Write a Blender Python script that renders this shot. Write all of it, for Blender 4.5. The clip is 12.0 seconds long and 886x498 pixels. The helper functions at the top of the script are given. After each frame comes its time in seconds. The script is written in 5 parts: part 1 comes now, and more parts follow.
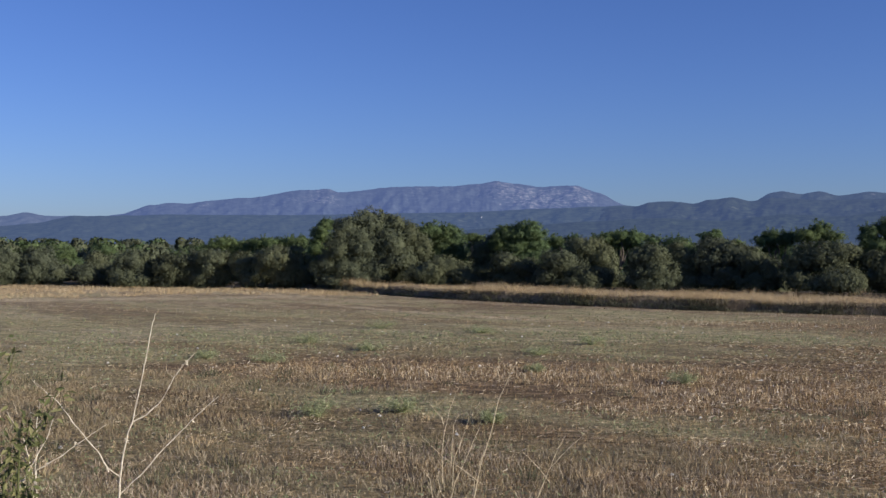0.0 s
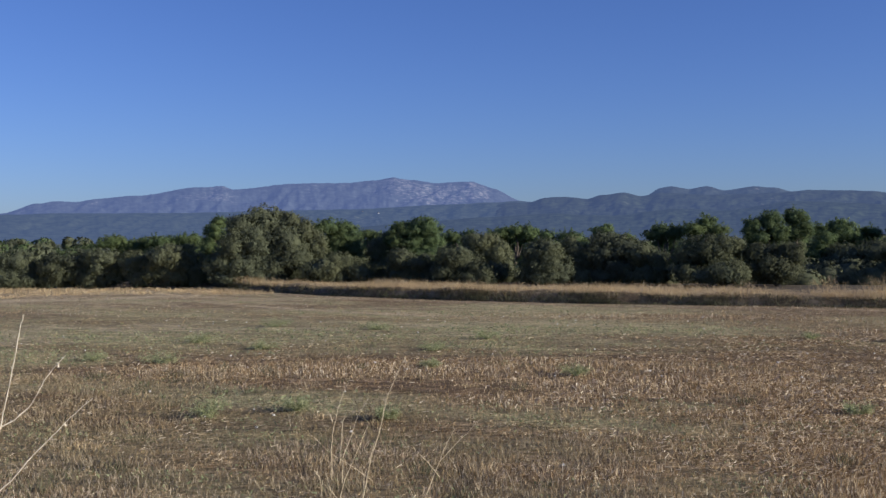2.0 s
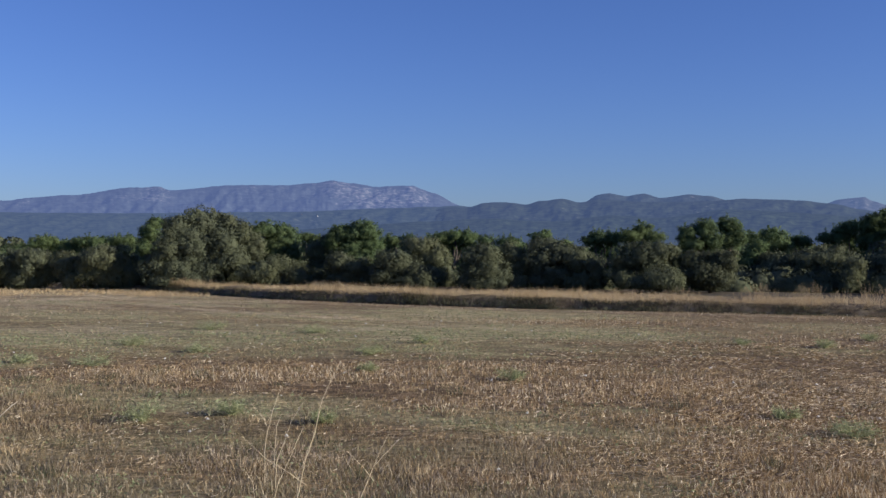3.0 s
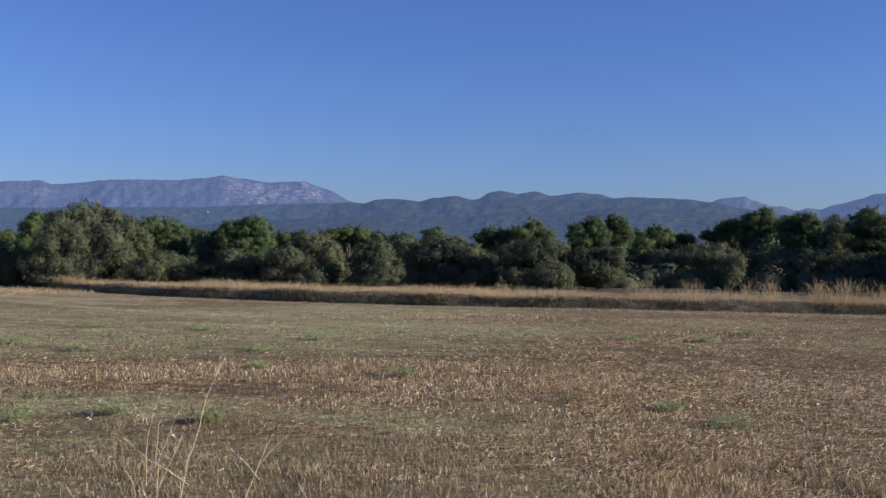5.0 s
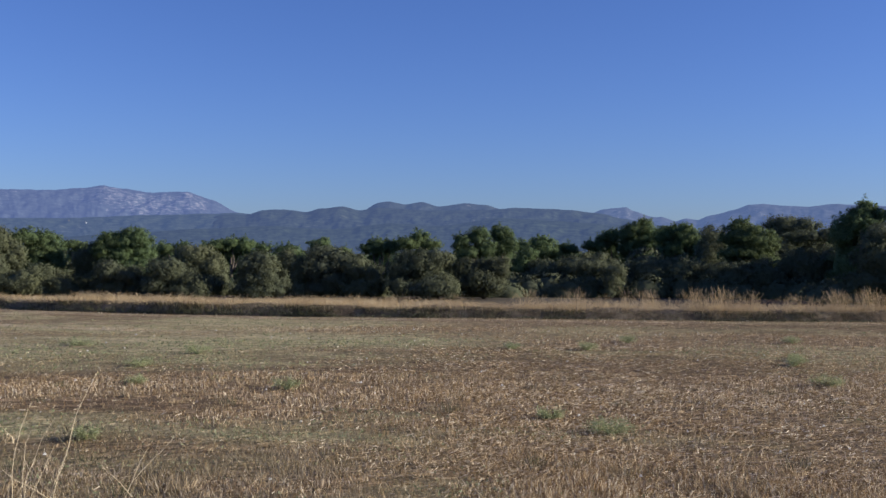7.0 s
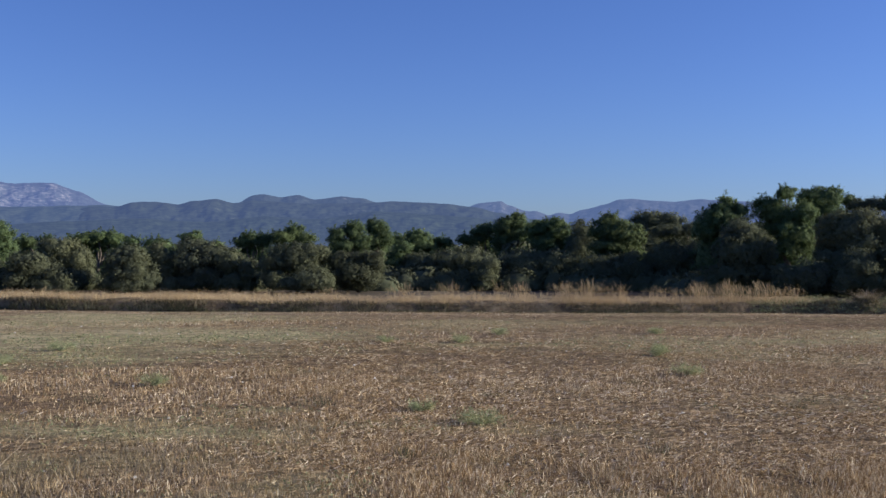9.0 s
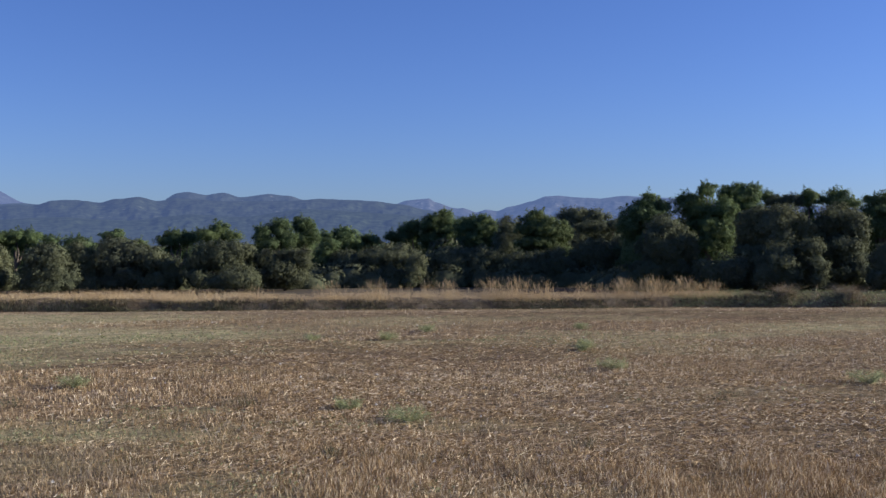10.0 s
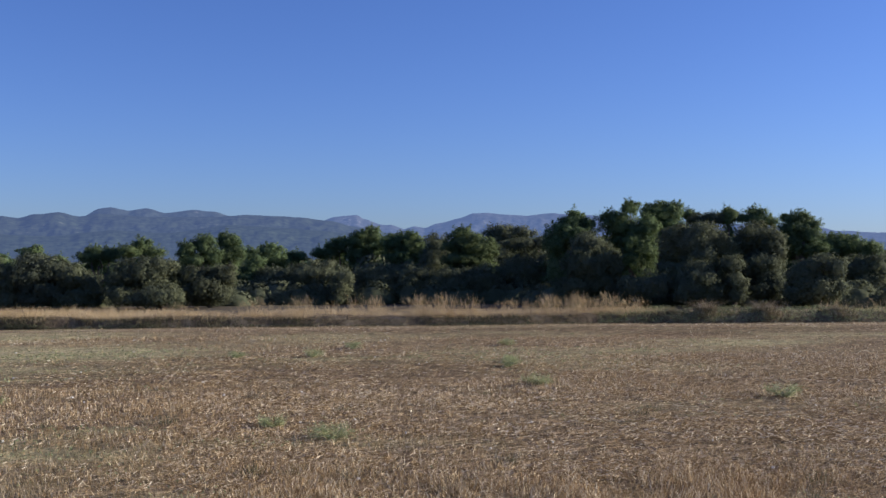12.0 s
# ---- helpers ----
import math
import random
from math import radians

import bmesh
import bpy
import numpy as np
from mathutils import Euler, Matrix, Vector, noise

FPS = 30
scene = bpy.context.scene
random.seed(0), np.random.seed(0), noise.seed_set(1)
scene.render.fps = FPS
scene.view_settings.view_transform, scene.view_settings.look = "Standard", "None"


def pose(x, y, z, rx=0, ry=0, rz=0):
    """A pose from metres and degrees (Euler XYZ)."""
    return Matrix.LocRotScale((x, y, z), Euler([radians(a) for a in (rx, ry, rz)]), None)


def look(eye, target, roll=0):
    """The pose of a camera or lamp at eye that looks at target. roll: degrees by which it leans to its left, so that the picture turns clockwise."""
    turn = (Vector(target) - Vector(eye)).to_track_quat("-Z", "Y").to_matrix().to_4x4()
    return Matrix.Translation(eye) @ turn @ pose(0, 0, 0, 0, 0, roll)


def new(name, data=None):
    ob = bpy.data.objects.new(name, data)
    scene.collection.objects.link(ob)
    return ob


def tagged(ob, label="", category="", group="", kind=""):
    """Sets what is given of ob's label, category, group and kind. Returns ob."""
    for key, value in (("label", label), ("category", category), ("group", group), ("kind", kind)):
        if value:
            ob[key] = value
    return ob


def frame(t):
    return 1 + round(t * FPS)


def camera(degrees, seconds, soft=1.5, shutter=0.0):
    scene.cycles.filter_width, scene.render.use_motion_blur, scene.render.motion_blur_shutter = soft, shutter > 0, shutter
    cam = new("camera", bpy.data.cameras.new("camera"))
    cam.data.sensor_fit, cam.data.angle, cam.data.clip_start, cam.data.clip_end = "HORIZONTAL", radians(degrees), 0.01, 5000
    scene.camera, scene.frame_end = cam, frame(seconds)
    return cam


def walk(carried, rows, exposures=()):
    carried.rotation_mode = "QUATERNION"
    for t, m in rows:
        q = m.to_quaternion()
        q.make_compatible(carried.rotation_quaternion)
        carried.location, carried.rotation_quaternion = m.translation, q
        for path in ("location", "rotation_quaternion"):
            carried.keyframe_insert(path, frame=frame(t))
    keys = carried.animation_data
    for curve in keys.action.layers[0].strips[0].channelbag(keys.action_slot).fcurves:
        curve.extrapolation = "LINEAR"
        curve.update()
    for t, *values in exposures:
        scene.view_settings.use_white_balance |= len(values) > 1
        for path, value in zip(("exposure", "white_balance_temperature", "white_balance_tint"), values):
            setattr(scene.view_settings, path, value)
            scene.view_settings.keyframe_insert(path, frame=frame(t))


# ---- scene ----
cam = camera(46.0, 12.0, soft=1.5)
# seconds, place of the lens, tilt, lean, turn: a slow turn to the right by hand, standing on the bank
PATH = [
    (0.0, 0.0, 0.0, 2.5, 89.72, -0.13, 0.0), (0.5, 0.015, -0.007, 2.501, 89.86, 0.1, -1.26),
    (1.0, 0.031, -0.002, 2.502, 89.59, 0.3, -2.65), (1.5, 0.042, 0.017, 2.498, 89.39, 0.47, -4.09),
    (2.0, 0.058, -0.001, 2.496, 89.51, 0.43, -5.64), (2.5, 0.065, -0.018, 2.5, 89.6, 0.2, -7.37),
    (3.0, 0.071, -0.006, 2.495, 89.73, -0.22, -8.97), (5.0, 0.105, -0.014, 2.491, 89.58, -0.39, -14.82),
    (5.5, 0.114, -0.014, 2.488, 89.7, -0.3, -16.05), (6.0, 0.133, -0.033, 2.493, 90.04, -0.11, -17.93),
    (6.5, 0.134, -0.053, 2.494, 90.19, -0.18, -19.68), (7.0, 0.149, -0.077, 2.498, 90.19, -0.16, -20.99),
    (9.0, 0.184, -0.175, 2.503, 89.85, -0.18, -27.76), (9.5, 0.203, -0.166, 2.502, 89.66, 0.09, -29.61),
    (10.0, 0.229, -0.16, 2.496, 89.7, 0.15, -31.71), (10.5, 0.236, -0.16, 2.491, 90.03, 0.05, -33.1),
    (11.0, 0.246, -0.168, 2.491, 90.09, 0.23, -34.44), (11.5, 0.245, -0.177, 2.488, 90.21, 0.19, -35.23),
    (12.0, 0.247, -0.203, 2.493, 90.61, 0.09, -35.67),
]
walk(cam, [(t, pose(x, y, z, rx, ry, rz)) for t, x, y, z, rx, ry, rz in PATH],
     exposures=((0.0, 0.31), (3.0, 0.38), (6.5, 0.5), (9.5, 0.56), (12.0, 0.62)))

# ---- light: clear morning sky, sun to the right of the first view ----
SUN_AZ, SUN_EL = radians(115), radians(19.5)
world = bpy.data.worlds.new("sky")
scene.world = world
world.use_nodes = True
wn, wl = world.node_tree.nodes, world.node_tree.links
sky = wn.new("ShaderNodeTexSky")
sky.sky_type = "NISHITA"
sky.sun_disc = False
sky.sun_elevation, sky.sun_rotation = SUN_EL, SUN_AZ
sky.altitude, sky.air_density, sky.dust_density, sky.ozone_density = 200, 1.0, 0.4, 2.6
tint = wn.new("ShaderNodeMix")
tint.data_type, tint.blend_type = "RGBA", "MULTIPLY"
tint.inputs[0].default_value = 1.0
tint.inputs[7].default_value = (0.565, 0.737, 1.33, 1)
wl.new(sky.outputs[0], tint.inputs[6])
wl.new(tint.outputs[2], wn["Background"].inputs[0])
wn["Background"].inputs[1].default_value = 0.07
sun_data = bpy.data.lights.new("sun", "SUN")
sun_data.energy, sun_data.angle, sun_data.color = 5.0, radians(0.53), (1.0, 0.93, 0.82)
sun = new("sun", sun_data)
sun_way = Vector((math.sin(SUN_AZ) * math.cos(SUN_EL), math.cos(SUN_AZ) * math.cos(SUN_EL), math.sin(SUN_EL)))
sun.matrix_world = look(sun_way * 60, (0, 0, 0))


# ---- materials ----
def node_material(name):
    m = bpy.data.materials.new(name)
    m.use_nodes = True
    return m, m.node_tree.nodes, m.node_tree.links, m.node_tree.nodes["Principled BSDF"]


def ramp(nodes, links, source, stops):
    r = nodes.new("ShaderNodeValToRGB")
    while len(r.color_ramp.elements) < len(stops):
        r.color_ramp.elements.new(0.5)
    for e, (at, c) in zip(r.color_ramp.elements, stops):
        e.position, e.color = at, (*c, 1)
    links.new(source, r.inputs[0])
    return r.outputs[0]


def noise_tex(nodes, links, scale, detail=4, stretch=None, rough=0.55):
    n = nodes.new("ShaderNodeTexNoise")
    n.inputs["Scale"].default_value, n.inputs["Detail"].default_value, n.inputs["Roughness"].default_value = scale, detail, rough
    g = nodes.new("ShaderNodeNewGeometry")
    if stretch:
        mp = nodes.new("ShaderNodeMapping")
        mp.inputs["Rotation"].default_value = (0, 0, stretch[0])
        mp.inputs["Scale"].default_value = stretch[1:]
        links.new(g.outputs["Position"], mp.inputs[0])
        links.new(mp.outputs[0], n.inputs["Vector"])
    else:
        links.new(g.outputs["Position"], n.inputs["Vector"])
    return n.outputs["Fac"]


def mixed(nodes, links, fac, a, b, how="MIX"):
    m = nodes.new("ShaderNodeMix")
    m.data_type, m.blend_type = "RGBA", how
    for value, slot in ((fac, 0), (a, 6), (b, 7)):
        if isinstance(value, (int, float)):
            m.inputs[slot].default_value = value
        elif isinstance(value, tuple):
            m.inputs[slot].default_value = (*value, 1)
        else:
            links.new(value, m.inputs[slot])
    return m.outputs[2]


def blades(name, stops, rough=0.75, through_light=0.0, patch=None, gloss=0.12, vary=0.0):
    """Leaves, straw and grass: the colour differs from blade to blade, and softly from patch to patch."""
    m, n, l, b = node_material(name)
    g = n.new("ShaderNodeNewGeometry")
    col = ramp(n, l, g.outputs["Random Per Island"], stops)
    if patch:
        col = mixed(n, l, ramp(n, l, noise_tex(n, l, patch[0], 3), ((0.4, (0, 0, 0)), (0.62, (patch[2],) * 3))), col, patch[1])
    if vary:
        who = n.new("ShaderNodeObjectInfo")
        col = mixed(n, l, 1.0, col, ramp(n, l, who.outputs["Random"], ((0.0, (1 - vary, 1 - vary, 1 - 0.8 * vary)), (0.5, (1, 1, 1)), (1.0, (1 + vary, 1 + 0.8 * vary, 1 + 0.5 * vary)))), "MULTIPLY")
    l.new(col, b.inputs["Base Color"])
    b.inputs["Roughness"].default_value = rough
    b.inputs["Specular IOR Level"].default_value = gloss
    if through_light:
        tr = n.new("ShaderNodeBsdfTranslucent")
        l.new(col, tr.inputs[0])
        mx = n.new("ShaderNodeMixShader")
        mx.inputs[0].default_value = through_light
        l.new(b.outputs[0], mx.inputs[1])
        l.new(tr.outputs[0], mx.inputs[2])
        l.new(mx.outputs[0], n["Material Output"].inputs[0])
    return m


OAK_LEAF = blades("holm_oak_leaf", ((0.0, (0.105, 0.118, 0.073)), (0.5, (0.128, 0.143, 0.09)), (1.0, (0.15, 0.165, 0.106))), 0.8, 0.33, (0.3, (0.12, 0.124, 0.06), 0.5), 0.06, 0.18)
PINE_LEAF = blades("pine_needle", ((0.0, (0.07, 0.108, 0.045)), (0.6, (0.115, 0.165, 0.072)), (1.0, (0.175, 0.228, 0.108))), 0.75, 0.35, (0.3, (0.13, 0.155, 0.058), 0.5), 0.12, 0.15)
CLUMP_LEAF = blades("bushy_weed_leaf", ((0.0, (0.24, 0.265, 0.13)), (0.6, (0.36, 0.385, 0.20)), (1.0, (0.50, 0.51, 0.29))), 0.7, 0.4)
WEED_LEAF = blades("weed_leaf", ((0.0, (0.17, 0.195, 0.095)), (0.6, (0.26, 0.285, 0.15)), (1.0, (0.38, 0.39, 0.22))), 0.75, 0.35)
BUSH_LEAF = blades("bush_leaf", ((0.0, (0.07, 0.085, 0.035)), (0.6, (0.15, 0.16, 0.065)), (1.0, (0.30, 0.28, 0.13))), 0.6, 0.35)
STRAW = blades("straw", ((0.0, (0.13, 0.078, 0.038)), (0.4, (0.34, 0.215, 0.10)), (0.7, (0.6, 0.43, 0.235)), (1.0, (0.9, 0.745, 0.5))), 0.7, 0.25, (0.22, (0.20, 0.12, 0.055), 0.45), 0.08)
MATTED = blades("matted_grass", ((0.0, (0.09, 0.075, 0.038)), (0.5, (0.275, 0.228, 0.122)), (1.0, (0.60, 0.485, 0.29))), 0.75, 0.25, (0.35, (0.22, 0.165, 0.085), 0.5), 0.06)
DRY_GRASS = blades("dry_grass", ((0.0, (0.35, 0.25, 0.135)), (0.5, (0.56, 0.42, 0.24)), (1.0, (0.79, 0.65, 0.42))), 0.65, 0.35, (0.3, (0.46, 0.34, 0.19), 0.5))
TAN_GRASS = blades("tan_grass", ((0.0, (0.15, 0.115, 0.066)), (0.5, (0.33, 0.262, 0.16)), (1.0, (0.57, 0.47, 0.31))), 0.7, 0.25, (0.5, (0.26, 0.19, 0.11), 0.5), 0.08)
RED_GRASS = blades("reddish_dry_grass", ((0.0, (0.13, 0.084, 0.052)), (0.45, (0.245, 0.178, 0.112)), (1.0, (0.6, 0.5, 0.37))), 0.7, 0.2, (0.45, (0.22, 0.20, 0.12), 0.6))
VERGE_GREEN = blades("grey_green_grass", ((0.0, (0.06, 0.063, 0.034)), (0.6, (0.12, 0.122, 0.068)), (1.0, (0.23, 0.21, 0.13))), 0.7, 0.2)
LITTER = blades("loose_straw", ((0.0, (0.155, 0.1, 0.052)), (0.45, (0.35, 0.245, 0.137)), (0.75, (0.66, 0.51, 0.315)), (1.0, (1.0, 0.89, 0.68))), 0.65, 0.2, (0.22, (0.30, 0.19, 0.09), 0.3), 0.04)
GOLD_STALK = blades("golden_stalk", ((0.0, (0.62, 0.50, 0.31)), (1.0, (0.84, 0.72, 0.50))), 0.5, 0.0, (24, (0.30, 0.20, 0.11), 0.4))
STALK = blades("bleached_stalk", ((0.0, (0.58, 0.50, 0.37)), (1.0, (0.76, 0.69, 0.55))), 0.55, 0.0, (34, (0.22, 0.16, 0.11), 0.5))


def bark():
    m, n, l, b = node_material("bark")
    l.new(ramp(n, l, noise_tex(n, l, 9, 6), ((0.3, (0.05, 0.04, 0.03)), (0.7, (0.16, 0.125, 0.095)))), b.inputs["Base Color"])
    b.inputs["Roughness"].default_value = 0.9
    return m


BARK = bark()


def field_soil():
    """Stubble field: brown clods, chopped straw and low green growth, patch by patch."""
    m, n, l, b = node_material("stubble_field")
    a = n.new("ShaderNodeAttribute")
    a.attribute_name = "cover"
    sep = n.new("ShaderNodeSeparateColor")
    l.new(a.outputs["Color"], sep.inputs[0])
    fine = noise_tex(n, l, 11, 6, None, 0.7)
    rows = noise_tex(n, l, 6.0, 7, (radians(30), 0.4, 1.5, 1.0), 0.72)
    soil = ramp(n, l, fine, ((0.38, (0.036, 0.023, 0.013)), (0.51, (0.112, 0.069, 0.037)), (0.62, (0.235, 0.165, 0.097))))
    straw = ramp(n, l, rows, ((0.38, (0.06, 0.041, 0.024)), (0.51, (0.185, 0.13, 0.076)), (0.62, (0.42, 0.315, 0.195))))
    green = ramp(n, l, fine, ((0.37, (0.17, 0.15, 0.078)), (0.52, (0.33, 0.285, 0.155)), (0.65, (0.52, 0.44, 0.255))))
    col = mixed(n, l, sep.outputs[0], soil, straw)
    col = mixed(n, l, sep.outputs[1], col, green)
    flat_straw = ramp(n, l, fine, ((0.34, (0.26, 0.205, 0.125)), (0.62, (0.56, 0.46, 0.30))))
    col = mixed(n, l, sep.outputs[2], col, flat_straw)
    tufts = ramp(n, l, noise_tex(n, l, 2.3, 4, (radians(30), 0.7, 1.2, 1.0), 0.65), ((0.36, (0.66, 0.66, 0.67)), (0.5, (0.95, 0.95, 0.95)), (0.64, (1.35, 1.31, 1.25))))
    col = mixed(n, l, 1.0, col, tufts, "MULTIPLY")
    l.new(col, b.inputs["Base Color"])
    b.inputs["Roughness"].default_value = 0.95
    b.inputs["Specular IOR Level"].default_value = 0.1
    bump = n.new("ShaderNodeBump")
    bump.inputs["Strength"].default_value, bump.inputs["Distance"].default_value = 0.8, 0.06
    l.new(noise_tex(n, l, 6, 8, None, 0.7), bump.inputs["Height"])
    l.new(bump.outputs[0], b.inputs["Normal"])
    return m


def plain_ground(name, stops, scale):
    m, n, l, b = node_material(name)
    l.new(ramp(n, l, noise_tex(n, l, scale, 7, None, 0.65), stops), b.inputs["Base Color"])
    b.inputs["Roughness"].default_value = 0.95
    bump = n.new("ShaderNodeBump")
    bump.inputs["Strength"].default_value, bump.inputs["Distance"].default_value = 0.7, 0.08
    l.new(noise_tex(n, l, scale * 4, 6), bump.inputs["Height"])
    l.new(bump.outputs[0], b.inputs["Normal"])
    return m


PEBBLE = plain_ground("pale_stone", ((0.3, (0.5, 0.46, 0.40)), (0.7, (0.8, 0.77, 0.7))), 30)
FIELD = field_soil()
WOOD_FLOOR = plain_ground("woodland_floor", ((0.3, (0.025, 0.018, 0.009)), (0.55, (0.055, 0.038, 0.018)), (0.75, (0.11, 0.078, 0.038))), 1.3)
FAR_WOOD = plain_ground("wooded_plain", ((0.35, (0.03, 0.042, 0.02)), (0.6, (0.06, 0.075, 0.035)), (0.75, (0.11, 0.11, 0.06))), 0.05)
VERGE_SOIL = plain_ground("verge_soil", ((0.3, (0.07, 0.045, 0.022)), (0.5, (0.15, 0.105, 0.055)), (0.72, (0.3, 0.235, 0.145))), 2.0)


def far_slope(name, wood, rock, haze_tint, haze_glow, patch=0.03):
    """A distant mountainside: mottled woods, bare pale rock where the slope is marked bare, and blue distance haze put
    in as emission.
    """
    m, n, l, b = node_material(name)
    trees = ramp(n, l, noise_tex(n, l, patch, 9, (0.0, 1.0, 1.0, 1.4), 0.68), ((0.36, tuple(c * 0.45 for c in wood)), (0.52, tuple(c * 0.9 for c in wood)), (0.68, tuple(c * 1.5 for c in wood))))
    a = n.new("ShaderNodeAttribute")
    a.attribute_name = "bare"
    spots = noise_tex(n, l, patch * 1.3, 8, (0.3, 1.0, 1.0, 2.6), 0.7)
    add = n.new("ShaderNodeMath")
    add.operation = "MULTIPLY_ADD"
    l.new(a.outputs["Fac"], add.inputs[0])
    add.inputs[1].default_value = 0.2
    l.new(spots, add.inputs[2])
    mask = ramp(n, l, add.outputs[0], ((0.67, (0, 0, 0)), (0.83, (0.4, 0.4, 0.4))))
    l.new(mixed(n, l, mask, trees, rock), b.inputs["Base Color"])
    b.inputs["Roughness"].default_value = 1.0
    b.inputs["Specular IOR Level"].default_value = 0.0
    # distance haze painted on as a blue glow of the slope itself
    b.inputs["Emission Color"].default_value = (*haze_tint, 1)
    b.inputs["Emission Strength"].default_value = haze_glow
    return m


# ---- shape helpers ----
def mesh_of(name, verts, faces, mats, smooth=False):
    """A mesh from arrays of corners and of faces, which all have the same number of corners."""
    verts, faces = np.asarray(verts, np.float32), np.asarray(faces, np.int32)
    me = bpy.data.meshes.new(name)
    me.vertices.add(len(verts))
    me.vertices.foreach_set("co", verts.ravel())
    count, sides = faces.shape
    me.loops.add(count * sides)
    me.loops.foreach_set("vertex_index", faces.ravel())
    me.polygons.add(count)
    me.polygons.foreach_set("loop_start", np.arange(0, count * sides, sides, dtype=np.int32))
    me.polygons.foreach_set("use_smooth", np.full(count, smooth))
    for m in mats if isinstance(mats, (list, tuple)) else [mats]:
        me.materials.append(m)
    me.update(calc_edges=True)
    me.validate()
    return me


def part(name, me, parent, label=""):
    ob = new(name, me)
    ob.parent = parent
    return tagged(ob, label=label)


def unit(v):
    return v / np.maximum(np.linalg.norm(v, axis=-1, keepdims=True), 1e-9)


def lattice_noise(x, y, seed=0):
    """Smooth noise from 0 to 1 in the plane."""
    xi, yi = np.floor(x).astype(int), np.floor(y).astype(int)
    fx, fy = x - xi, y - yi
    fx, fy = fx * fx * (3 - 2 * fx), fy * fy * (3 - 2 * fy)

    def grid(a, b):
        h = (a * 374761393 + b * 668265263 + seed * 974634777) & 0xFFFFFFFF
        h = ((h ^ (h >> 13)) * 1274126177) & 0xFFFFFFFF
        return ((h ^ (h >> 16)) & 0xFFFF) / 65535.0

    low = grid(xi, yi) * (1 - fx) + grid(xi + 1, yi) * fx
    high = grid(xi, yi + 1) * (1 - fx) + grid(xi + 1, yi + 1) * fx
    return low * (1 - fy) + high * fy


def layered(x, y, seed=0, octaves=4, gain=0.5):
    total, weight, amp = 0, 0, 1.0
    for k in range(octaves):
        total = total + amp * lattice_noise(x * 2**k, y * 2**k, seed + k * 17)
        weight += amp
        amp *= gain
    return total / weight


def smooth(a, b, v):
    s = np.clip((v - a) / (b - a), 0, 1)
    return s * s * (3 - 2 * s)


def leaf_cards(at, out, length, width, rng, turn=0.7):
    """A bent pointed leaf at each place, turned loosely towards the given directions: corners and faces."""
    k = len(at)
    nrm = unit(out + turn * rng.normal(size=(k, 3)))
    along = unit(np.cross(nrm, rng.normal(size=(k, 3))))
    side = np.cross(nrm, along)
    ln = length * rng.uniform(0.6, 1.3, (k, 1))
    wd = width * rng.uniform(0.6, 1.3, (k, 1))
    v = np.stack([at - along * ln / 2 + side * wd / 2, at - along * ln / 2 - side * wd / 2, at + along * ln / 2 + nrm * ln * 0.12], 1)
    return v.reshape(-1, 3), np.arange(3 * k).reshape(k, 3)


def pointed_leaves(at, out, length, width, rng, turn=0.7):
    """Leaves seen close by: a folded lozenge each, with a midrib."""
    k = len(at)
    nrm = unit(out + turn * rng.normal(size=(k, 3)))
    along = unit(np.cross(nrm, rng.normal(size=(k, 3))))
    side = np.cross(nrm, along)
    ln = length * rng.uniform(0.6, 1.3, (k, 1))
    wd = width * rng.uniform(0.6, 1.3, (k, 1))
    v = np.stack([at, at + along * ln * 0.45 + side * wd / 2 + nrm * wd * 0.25, at + along * ln, at + along * ln * 0.45 - side * wd / 2 + nrm * wd * 0.25], 1)
    return v.reshape(-1, 3), np.arange(4 * k).reshape(k, 4)


def stalk_cards(foot, tip, width, rng):
    """A narrow tapering blade from each foot to its tip, with a slight bow."""
    k = len(foot)
    way = rng.uniform(0, 2 * np.pi, k)
    side = np.stack([np.cos(way), np.sin(way), np.zeros(k)], 1) * np.reshape(width, (-1, 1)) / 2
    v = np.stack([foot - side, foot + side, tip + side * 0.55, tip - side * 0.55], 1)
    return v.reshape(-1, 3), np.arange(4 * k).reshape(k, 4)


def arching_blades(foot, tall, width, rng, lean=0.25, bow=0.5, drift=(0, 0, 0)):
    """Grass that rises and bows over: two tapering lengths a blade."""
    k = len(foot)
    way = rng.normal(size=(k, 3)) * (1, 1, 0)
    tall = np.reshape(tall, (-1, 1))
    mid = foot + (np.array((0, 0, 0.62)) + way * lean * 0.6 + np.array(drift) * 0.4) * tall
    tip = mid + (np.array((0, 0, 0.36)) + way * (lean + bow) * 0.5 + np.array(drift)) * tall
    turn = rng.uniform(0, 2 * np.pi, k)
    side = np.stack([np.cos(turn), np.sin(turn), np.zeros(k)], 1) * np.reshape(width, (-1, 1)) / 2
    v = np.stack([foot - side, foot + side, mid + side * 0.9, mid - side * 0.9, tip + side * 0.3, tip - side * 0.3], 1).reshape(-1, 3)
    at = np.arange(k)[:, None] * 6
    return v, np.concatenate([at + (0, 1, 2, 3), at + (3, 2, 4, 5)])


def rounded(me, normals):
    """Shades a mesh with the given direction at each corner point, so that a clump of leaves reads as one soft mass."""
    me.polygons.foreach_set("use_smooth", np.full(len(me.polygons), True))
    me.normals_split_custom_set_from_vertices(unit(normals).tolist())
    return me


def joined(pieces):
    vs, fs, n = [], [], 0
    for v, f in pieces:
        vs.append(v)
        fs.append(f + n)
        n += len(v)
    return np.concatenate(vs), np.concatenate(fs)


